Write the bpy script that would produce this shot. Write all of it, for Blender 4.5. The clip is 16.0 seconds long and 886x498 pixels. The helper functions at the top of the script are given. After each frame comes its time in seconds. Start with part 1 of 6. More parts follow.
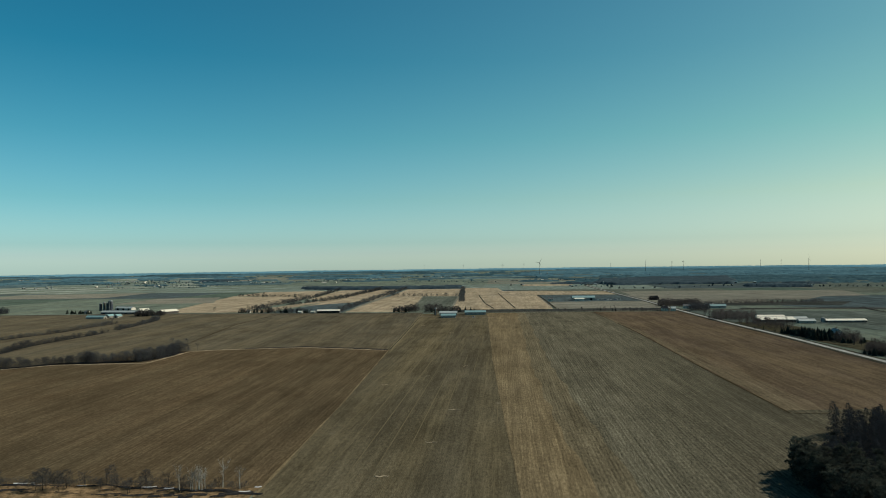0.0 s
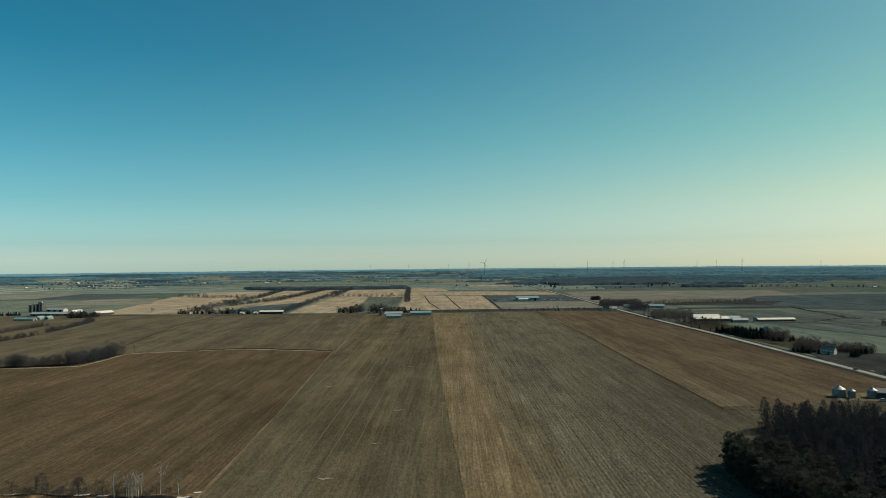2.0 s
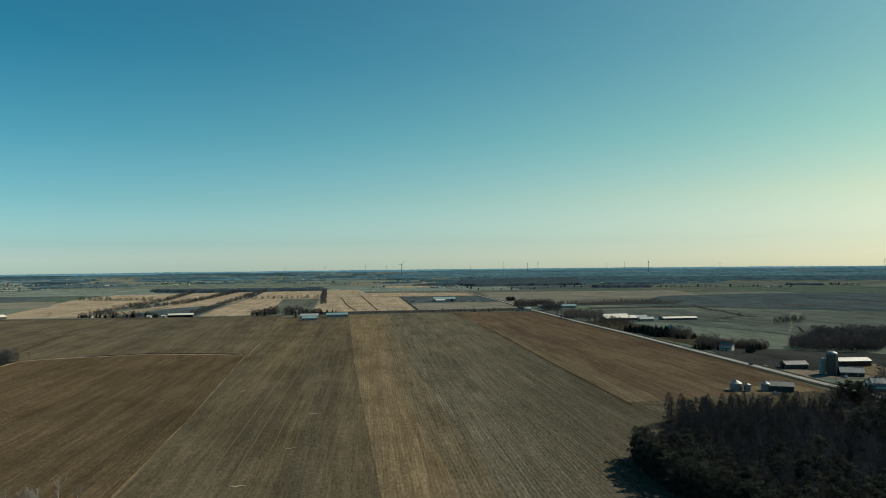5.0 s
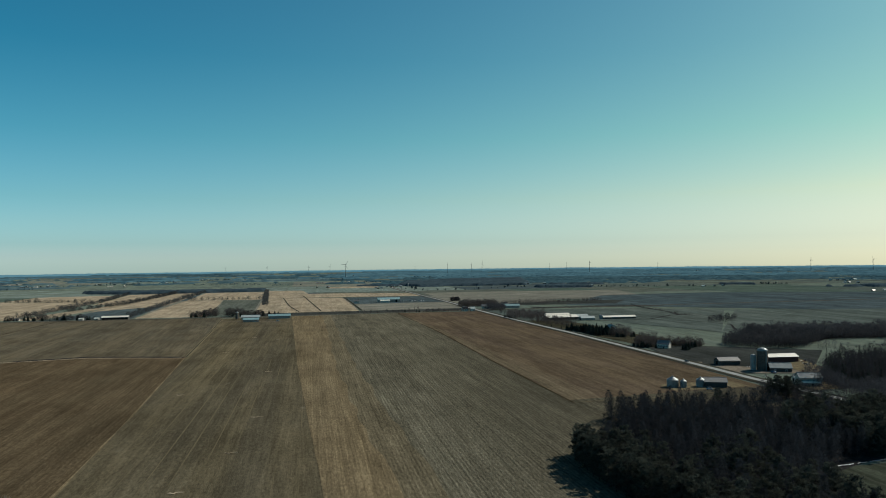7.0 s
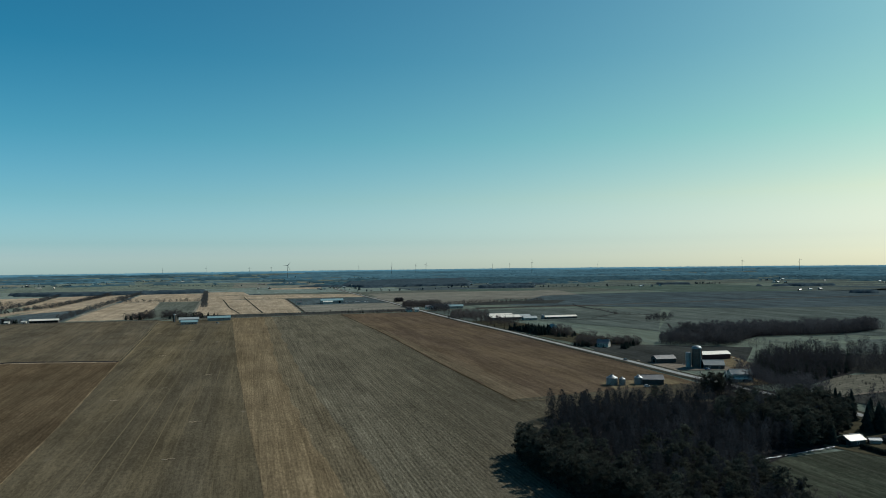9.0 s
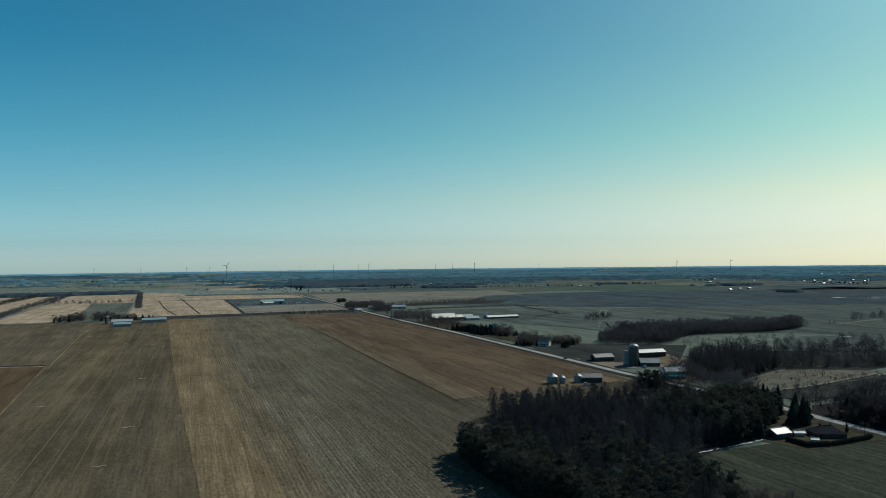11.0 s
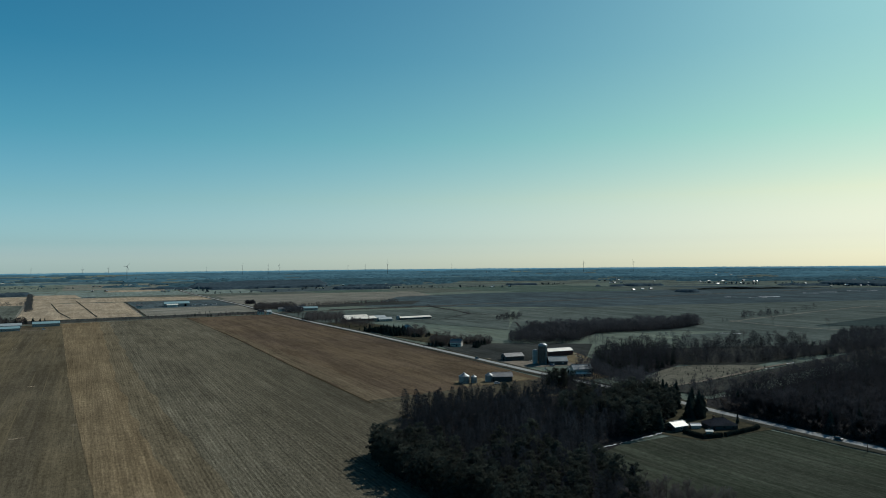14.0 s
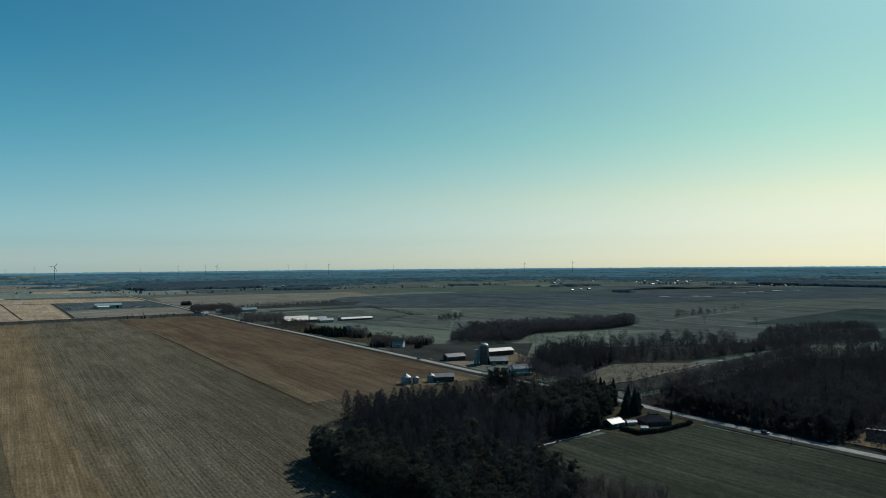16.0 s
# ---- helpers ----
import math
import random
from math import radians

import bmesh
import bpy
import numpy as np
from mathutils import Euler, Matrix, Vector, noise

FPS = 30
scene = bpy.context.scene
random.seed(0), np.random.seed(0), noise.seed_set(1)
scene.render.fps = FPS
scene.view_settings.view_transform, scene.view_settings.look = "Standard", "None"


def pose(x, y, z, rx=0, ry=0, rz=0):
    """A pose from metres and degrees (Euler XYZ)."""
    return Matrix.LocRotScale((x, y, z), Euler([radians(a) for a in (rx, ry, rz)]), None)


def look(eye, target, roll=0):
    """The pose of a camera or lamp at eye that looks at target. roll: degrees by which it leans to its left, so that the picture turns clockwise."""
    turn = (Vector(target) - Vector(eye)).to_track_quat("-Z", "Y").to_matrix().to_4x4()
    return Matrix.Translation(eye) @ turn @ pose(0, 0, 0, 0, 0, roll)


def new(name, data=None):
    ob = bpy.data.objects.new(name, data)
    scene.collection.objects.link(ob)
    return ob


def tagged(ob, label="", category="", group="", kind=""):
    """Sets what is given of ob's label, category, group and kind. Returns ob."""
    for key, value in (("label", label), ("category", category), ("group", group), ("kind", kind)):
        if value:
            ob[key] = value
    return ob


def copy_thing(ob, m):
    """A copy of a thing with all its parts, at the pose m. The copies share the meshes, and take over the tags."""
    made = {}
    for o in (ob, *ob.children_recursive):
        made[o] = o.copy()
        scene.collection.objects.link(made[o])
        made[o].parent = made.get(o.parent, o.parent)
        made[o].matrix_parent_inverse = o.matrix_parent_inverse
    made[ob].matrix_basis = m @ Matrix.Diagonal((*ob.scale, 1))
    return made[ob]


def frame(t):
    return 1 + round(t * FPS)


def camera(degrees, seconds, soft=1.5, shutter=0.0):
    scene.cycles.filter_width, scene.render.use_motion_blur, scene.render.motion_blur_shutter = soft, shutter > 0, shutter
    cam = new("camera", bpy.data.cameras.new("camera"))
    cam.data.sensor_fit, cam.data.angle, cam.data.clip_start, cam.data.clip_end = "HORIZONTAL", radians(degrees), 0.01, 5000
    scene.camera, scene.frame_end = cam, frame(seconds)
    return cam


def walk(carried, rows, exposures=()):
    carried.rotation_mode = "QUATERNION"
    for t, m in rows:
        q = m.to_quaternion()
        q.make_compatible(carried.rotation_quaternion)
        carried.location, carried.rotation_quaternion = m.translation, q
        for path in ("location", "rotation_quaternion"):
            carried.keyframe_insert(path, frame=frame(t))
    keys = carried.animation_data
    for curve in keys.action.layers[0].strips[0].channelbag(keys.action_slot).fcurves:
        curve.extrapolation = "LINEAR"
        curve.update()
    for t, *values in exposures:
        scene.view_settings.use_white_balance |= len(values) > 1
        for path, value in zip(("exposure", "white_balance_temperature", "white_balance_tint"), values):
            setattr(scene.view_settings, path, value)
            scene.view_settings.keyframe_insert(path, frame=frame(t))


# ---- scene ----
EYE = 90.0
cam = camera(64.83, 16.0, soft=1.0)
# seconds, yaw, pitch, roll
TURN = (
    (0.0, 0.001, 1.171, 0.728),
    (0.5, -1.120, 1.166, 0.690),
    (1.0, -2.235, 1.156, 0.654),
    (1.5, -3.347, 1.150, 0.621),
    (2.0, -4.465, 1.155, 0.594),
    (2.5, -5.593, 1.162, 0.574),
    (3.0, -6.730, 1.170, 0.562),
    (3.5, -7.862, 1.178, 0.560),
    (4.0, -8.991, 1.186, 0.567),
    (6.5, -14.660, 1.176, 0.644),
    (7.0, -15.806, 1.170, 0.656),
    (7.5, -16.953, 1.172, 0.667),
    (8.0, -18.102, 1.174, 0.675),
    (8.5, -19.248, 1.176, 0.680),
    (9.0, -20.401, 1.178, 0.679),
    (11.5, -26.263, 1.148, 0.613),
    (12.0, -27.448, 1.150, 0.604),
    (12.5, -28.637, 1.154, 0.591),
    (13.0, -29.825, 1.157, 0.571),
    (13.5, -31.016, 1.160, 0.551),
    (14.0, -32.214, 1.158, 0.532),
    (14.5, -33.406, 1.154, 0.515),
    (15.0, -34.591, 1.152, 0.501),
    (15.5, -35.776, 1.155, 0.488),
    (16.0, -36.961, 1.167, 0.477),
)
walk(cam, [(t, pose(0, 0, EYE, 90 + p, r, y)) for t, y, p, r in TURN],
     exposures=[(0.0, 0.09, 6380, 7.5), (3.0, 0.11, 6560, 8), (6.5, 0.06, 6150, 9.5), (9.0, 0.02, 5750, 10), (12.0, -0.03, 5680, 10.5), (16.0, -0.11, 5660, 10.5)])

# ---- sky and sun: clear late-winter morning, sun ahead to the east ----
SUN_EL, SUN_AZ = 38.0, 74.0
world = bpy.data.worlds.new("sky")
scene.world = world
world.use_nodes = True
wt = world.node_tree
back = wt.nodes["Background"]
sky = wt.nodes.new("ShaderNodeTexSky")
sky.sky_type = "NISHITA"
sky.sun_disc = False
sky.sun_elevation, sky.sun_rotation = radians(SUN_EL), radians(SUN_AZ)
sky.air_density, sky.dust_density, sky.ozone_density = 1.0, 1.0, 1.0
co = wt.nodes.new("ShaderNodeTexCoord")
sep = wt.nodes.new("ShaderNodeSeparateXYZ")
wt.links.new(co.outputs["Generated"], sep.inputs[0])
# clear sky: teal away from the sun, milky towards it (tints in quarters)
SHADE_SIDE = ((0.0, (1.548, 2.095, 2.326)), (0.015, (1.123, 1.554, 1.875)), (0.03, (0.784, 1.242, 1.497)), (0.06, (0.652, 1.112, 1.253)), (0.09, (0.504, 1.008, 1.071)), (0.175, (0.288, 0.872, 0.899)), (0.28, (0.13, 0.72, 0.78)), (0.42, (0.11, 0.63, 0.7)), (1.0, (0.27, 0.42, 0.5)))
SUN_SIDE = ((0.0, (0.739, 0.9, 0.97)), (0.015, (0.661, 0.793, 0.848)), (0.03, (0.655, 0.735, 0.753)), (0.06, (0.723, 0.736, 0.635)), (0.09, (0.757, 0.749, 0.54)), (0.175, (0.549, 0.751, 0.507)), (0.28, (0.444, 0.674, 0.518)), (0.42, (0.373, 0.615, 0.529)), (1.0, (0.27, 0.42, 0.5)))


def sky_ramp(stops):
    r = wt.nodes.new("ShaderNodeValToRGB")
    wt.links.new(sep.outputs["Z"], r.inputs[0])
    while len(r.color_ramp.elements) < len(stops):
        r.color_ramp.elements.new(0.5)
    for el, (at, c) in zip(r.color_ramp.elements, stops):
        el.position, el.color = at, (c[0] / 4, c[1] / 4, c[2] / 4, 1)
    return r


toward = wt.nodes.new("ShaderNodeVectorMath")
toward.operation = "DOT_PRODUCT"
toward.inputs[1].default_value = (math.sin(radians(SUN_AZ)), math.cos(radians(SUN_AZ)), 0)
wt.links.new(co.outputs["Generated"], toward.inputs[0])
side = wt.nodes.new("ShaderNodeMapRange")
side.inputs["From Min"].default_value, side.inputs["From Max"].default_value = -0.2, 1.0
wt.links.new(toward.outputs["Value"], side.inputs["Value"])
both = wt.nodes.new("ShaderNodeMixRGB")
quarter = wt.nodes.new("ShaderNodeMath")
quarter.operation = "POWER"
quarter.inputs[1].default_value = 1.18
wt.links.new(side.outputs["Result"], quarter.inputs[0])
wt.links.new(quarter.outputs[0], both.inputs[0])
wt.links.new(sky_ramp(SHADE_SIDE).outputs[0], both.inputs[1])
wt.links.new(sky_ramp(SUN_SIDE).outputs[0], both.inputs[2])
mul = wt.nodes.new("ShaderNodeMixRGB")
mul.blend_type = "MULTIPLY"
mul.inputs[0].default_value = 1.0
wt.links.new(sky.outputs[0], mul.inputs[1])
wt.links.new(both.outputs[0], mul.inputs[2])
wt.links.new(mul.outputs[0], back.inputs[0])
back.inputs[1].default_value = 0.40
lamp = bpy.data.lights.new("sun", "SUN")
lamp.energy, lamp.angle, lamp.color = 5.0, radians(0.6), (1.0, 0.895, 0.72)
sun_at = Vector((math.sin(radians(SUN_AZ)) * math.cos(radians(SUN_EL)), math.cos(radians(SUN_AZ)) * math.cos(radians(SUN_EL)), math.sin(radians(SUN_EL))))
new("sun", lamp).matrix_world = look(sun_at * 500, (0, 0, 0))

# ---- materials ----
def shader(name, rough=0.9, metal=0.0, spec=0.3):
    m = bpy.data.materials.new(name)
    m.use_nodes = True
    t = m.node_tree
    b = t.nodes["Principled BSDF"]
    b.inputs["Roughness"].default_value = rough
    b.inputs["Metallic"].default_value = metal
    b.inputs["Specular IOR Level"].default_value = spec
    return m, t, b


def noise_at(t, vec, scale, detail=3.0, rough=0.55):
    n = t.nodes.new("ShaderNodeTexNoise")
    n.inputs["Scale"].default_value = scale
    n.inputs["Detail"].default_value = detail
    n.inputs["Roughness"].default_value = rough
    t.links.new(vec, n.inputs["Vector"])
    return n.outputs["Fac"]


def span(t, fac, lo, hi, to_lo=0.0, to_hi=1.0):
    n = t.nodes.new("ShaderNodeMapRange")
    n.inputs["From Min"].default_value, n.inputs["From Max"].default_value = lo, hi
    n.inputs["To Min"].default_value, n.inputs["To Max"].default_value = to_lo, to_hi
    t.links.new(fac, n.inputs["Value"])
    return n.outputs["Result"]


def blend(t, fac, a, b, kind="MIX"):
    n = t.nodes.new("ShaderNodeMixRGB")
    n.blend_type = kind
    if isinstance(fac, float):
        n.inputs[0].default_value = fac
    else:
        t.links.new(fac, n.inputs[0])
    for i, c in ((1, a), (2, b)):
        if isinstance(c, tuple):
            n.inputs[i].default_value = (*c, 1)
        else:
            t.links.new(c, n.inputs[i])
    return n.outputs[0]


def grey(t, value):
    n = t.nodes.new("ShaderNodeCombineColor")
    for i in range(3):
        t.links.new(value, n.inputs[i])
    return n.outputs[0]


def place_at(t, turn=0.0, sx=1.0, sy=1.0):
    geo = t.nodes.new("ShaderNodeNewGeometry")
    m1 = t.nodes.new("ShaderNodeMapping")
    m1.inputs["Rotation"].default_value = (0, 0, radians(turn))
    m2 = t.nodes.new("ShaderNodeMapping")
    m2.inputs["Scale"].default_value = (sx, sy, 1)
    t.links.new(geo.outputs["Position"], m1.inputs["Vector"])
    t.links.new(m1.outputs[0], m2.inputs["Vector"])
    return m2.outputs[0]


def field_mat(name, soil, straw, patch, turn=5.0, row=0.35, row_amount=0.7, band=0.5, patchy=0.55, bump=0.5, track=0.0, ridge=0.0, ridge_gap=2.2, darken=None):
    """Tilled or stubble land: fine rows, machine-wide bands, soft patches and wheel tracks along the direction of work."""
    m, t, b = shader(name, 1.0, spec=0.0)
    rows = noise_at(t, place_at(t, turn, row * 1.2, row * 0.03), 1.0, 3.0, 0.65)
    broad = noise_at(t, place_at(t, turn, 0.1, 0.006), 1.0, 5.0, 0.7)
    bands = noise_at(t, place_at(t, turn, 0.032, 0.0012), 1.0, 2.0)
    spots = noise_at(t, place_at(t, turn, 0.011, 0.006), 1.0, 6.0, 0.65)
    grain = noise_at(t, place_at(t, turn, 0.75, 0.3), 1.0, 5.0, 0.8)
    c = blend(t, span(t, rows, 0.34, 0.66, 0.5 - row_amount / 2, 0.5 + row_amount / 2), soil, straw)
    c = blend(t, span(t, bands, 0.38, 0.62, 0.0, band), c, patch)
    c = blend(t, span(t, spots, 0.42, 0.66, 0.0, patchy), c, patch)
    c = blend(t, 1.0, c, grey(t, span(t, broad, 0.3, 0.7, 0.8, 1.2)), "MULTIPLY")
    c = blend(t, 1.0, c, grey(t, span(t, grain, 0.32, 0.68, 0.66, 1.34)), "MULTIPLY")
    streak = noise_at(t, place_at(t, turn, 0.42, 0.018), 1.0, 3.0, 0.7)
    c = blend(t, 1.0, c, grey(t, span(t, streak, 0.32, 0.68, 0.82, 1.18)), "MULTIPLY")
    mottle = noise_at(t, place_at(t, turn, 0.022, 0.012), 1.0, 6.0, 0.72)
    c = blend(t, 1.0, c, grey(t, span(t, mottle, 0.32, 0.68, 0.7, 1.28)), "MULTIPLY")
    if ridge:
        drill = t.nodes.new("ShaderNodeTexWave")
        drill.bands_direction = "X"
        drill.inputs["Scale"].default_value = 0.314 / ridge_gap
        drill.inputs["Distortion"].default_value = 0.35
        drill.inputs["Detail"].default_value = 3.0
        drill.inputs["Detail Scale"].default_value = 1.5
        t.links.new(place_at(t, turn, 1.0, 0.12), drill.inputs["Vector"])
        c = blend(t, 1.0, c, grey(t, span(t, drill.outputs["Fac"], 0.1, 0.95, 1 - ridge * 0.5, 1 + ridge * 0.5)), "MULTIPLY")
        dash = noise_at(t, place_at(t, turn, 1.1, 0.22), 1.0, 4.0, 0.8)
        c = blend(t, 1.0, c, grey(t, span(t, dash, 0.33, 0.67, 1 - ridge * 1.3, 1 + ridge * 1.3)), "MULTIPLY")
        stalks = noise_at(t, place_at(t, turn, 1.7, 0.55), 1.0, 2.0, 0.6)
        c = blend(t, span(t, stalks, 0.6, 0.72, 0.0, min(0.75, ridge * 2.6)), c, straw)
    if track:
        wob = noise_at(t, place_at(t, turn, 0.004, 0.002), 1.0, 1.0)
        lines = t.nodes.new("ShaderNodeTexWave")
        lines.bands_direction = "X"
        lines.inputs["Scale"].default_value = 0.03
        lines.inputs["Distortion"].default_value = 0.0
        lines.inputs["Detail"].default_value = 0.0
        t.links.new(place_at(t, turn), lines.inputs["Vector"])
        gaps = noise_at(t, place_at(t, turn, 0.02, 0.006), 1.0, 3.0)
        near = t.nodes.new("ShaderNodeMath")
        near.operation = "MULTIPLY"
        t.links.new(span(t, lines.outputs["Fac"], 0.985, 0.998), near.inputs[0])
        t.links.new(span(t, gaps, 0.44, 0.6, 0.0, track), near.inputs[1])
        c = blend(t, near.outputs[0], c, straw)
        chips = noise_at(t, place_at(t, turn, 0.06, 0.035), 1.0, 3.0, 0.5)
        c = blend(t, span(t, chips, 0.70, 0.78, 0.0, 0.6), c, (0.18, 0.16, 0.12))
    if darken:
        # darker soil towards one side of the field, broken up by the mottle
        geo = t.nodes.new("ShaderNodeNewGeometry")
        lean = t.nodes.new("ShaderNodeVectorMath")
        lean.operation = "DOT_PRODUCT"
        lean.inputs[1].default_value = (darken[0], darken[1], 0)
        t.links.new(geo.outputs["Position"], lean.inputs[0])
        sloped = t.nodes.new("ShaderNodeMath")
        sloped.operation = "ADD"
        t.links.new(lean.outputs["Value"], sloped.inputs[0])
        t.links.new(span(t, mottle, 0.3, 0.7, -0.25, 0.25), sloped.inputs[1])
        c = blend(t, 1.0, c, grey(t, span(t, sloped.outputs[0], darken[2], darken[3], 1.0, darken[4])), "MULTIPLY")
    t.links.new(c, b.inputs["Base Color"])
    b.inputs["Diffuse Roughness"].default_value = 0.25
    relief = t.nodes.new("ShaderNodeMath")
    relief.operation = "ADD"
    t.links.new(rows, relief.inputs[0])
    t.links.new(grain, relief.inputs[1])
    bp = t.nodes.new("ShaderNodeBump")
    bp.inputs["Strength"].default_value = bump
    bp.inputs["Distance"].default_value = 0.5
    t.links.new(relief.outputs[0], bp.inputs["Height"])
    t.links.new(bp.outputs[0], b.inputs["Normal"])
    return m


def rough_mat(name, a, b2, scale=1.0, rough=0.95, metal=0.0, spec=0.0, island=0.0, low=0.35, high=0.65, thin=0.0):
    """Two-tone surface with grain at two scales; island varies joined pieces one by one."""
    m, t, b = shader(name, rough, metal, spec)
    n1 = noise_at(t, place_at(t), scale, 4.0, 0.65)
    n2 = noise_at(t, place_at(t), scale * 0.13, 3.0)
    c = blend(t, span(t, n1, low, high), a, b2)
    c = blend(t, 1.0, c, grey(t, span(t, n2, 0.3, 0.7, 0.82, 1.15)), "MULTIPLY")
    if island:
        geo = t.nodes.new("ShaderNodeNewGeometry")
        c = blend(t, 1.0, c, grey(t, span(t, geo.outputs["Random Per Island"], 0, 1, 1 - island, 1 + island)), "MULTIPLY")
        ob = t.nodes.new("ShaderNodeObjectInfo")
        c = blend(t, 1.0, c, grey(t, span(t, ob.outputs["Random"], 0, 1, 0.7, 1.25)), "MULTIPLY")
    t.links.new(c, b.inputs["Base Color"])
    if thin:
        tl = t.nodes.new("ShaderNodeBsdfTranslucent")
        mx = t.nodes.new("ShaderNodeMixShader")
        mx.inputs[0].default_value = thin
        t.links.new(c, tl.inputs["Color"])
        t.links.new(b.outputs[0], mx.inputs[1])
        t.links.new(tl.outputs[0], mx.inputs[2])
        t.links.new(mx.outputs[0], t.nodes["Material Output"].inputs["Surface"])
    return m


def sheet_mat(name, a, b2, rough=0.45, metal=0.0, rib=1.1):
    """Ribbed painted or galvanised sheet steel with streaks of weather."""
    m, t, b = shader(name, rough, metal, 0.5)
    tc = t.nodes.new("ShaderNodeTexCoord")
    wv = t.nodes.new("ShaderNodeTexWave")
    wv.bands_direction = "Y"
    wv.inputs["Scale"].default_value = rib
    t.links.new(tc.outputs["Object"], wv.inputs["Vector"])
    n1 = noise_at(t, tc.outputs["Object"], 0.35, 4.0, 0.65)
    c = blend(t, span(t, n1, 0.35, 0.68), a, b2)
    c = blend(t, 1.0, c, grey(t, span(t, wv.outputs["Fac"], 0, 1, 0.88, 1.06)), "MULTIPLY")
    t.links.new(c, b.inputs["Base Color"])
    bp = t.nodes.new("ShaderNodeBump")
    bp.inputs["Strength"].default_value = 0.3
    bp.inputs["Distance"].default_value = 0.05
    t.links.new(wv.outputs["Fac"], bp.inputs["Height"])
    t.links.new(bp.outputs[0], b.inputs["Normal"])
    return m


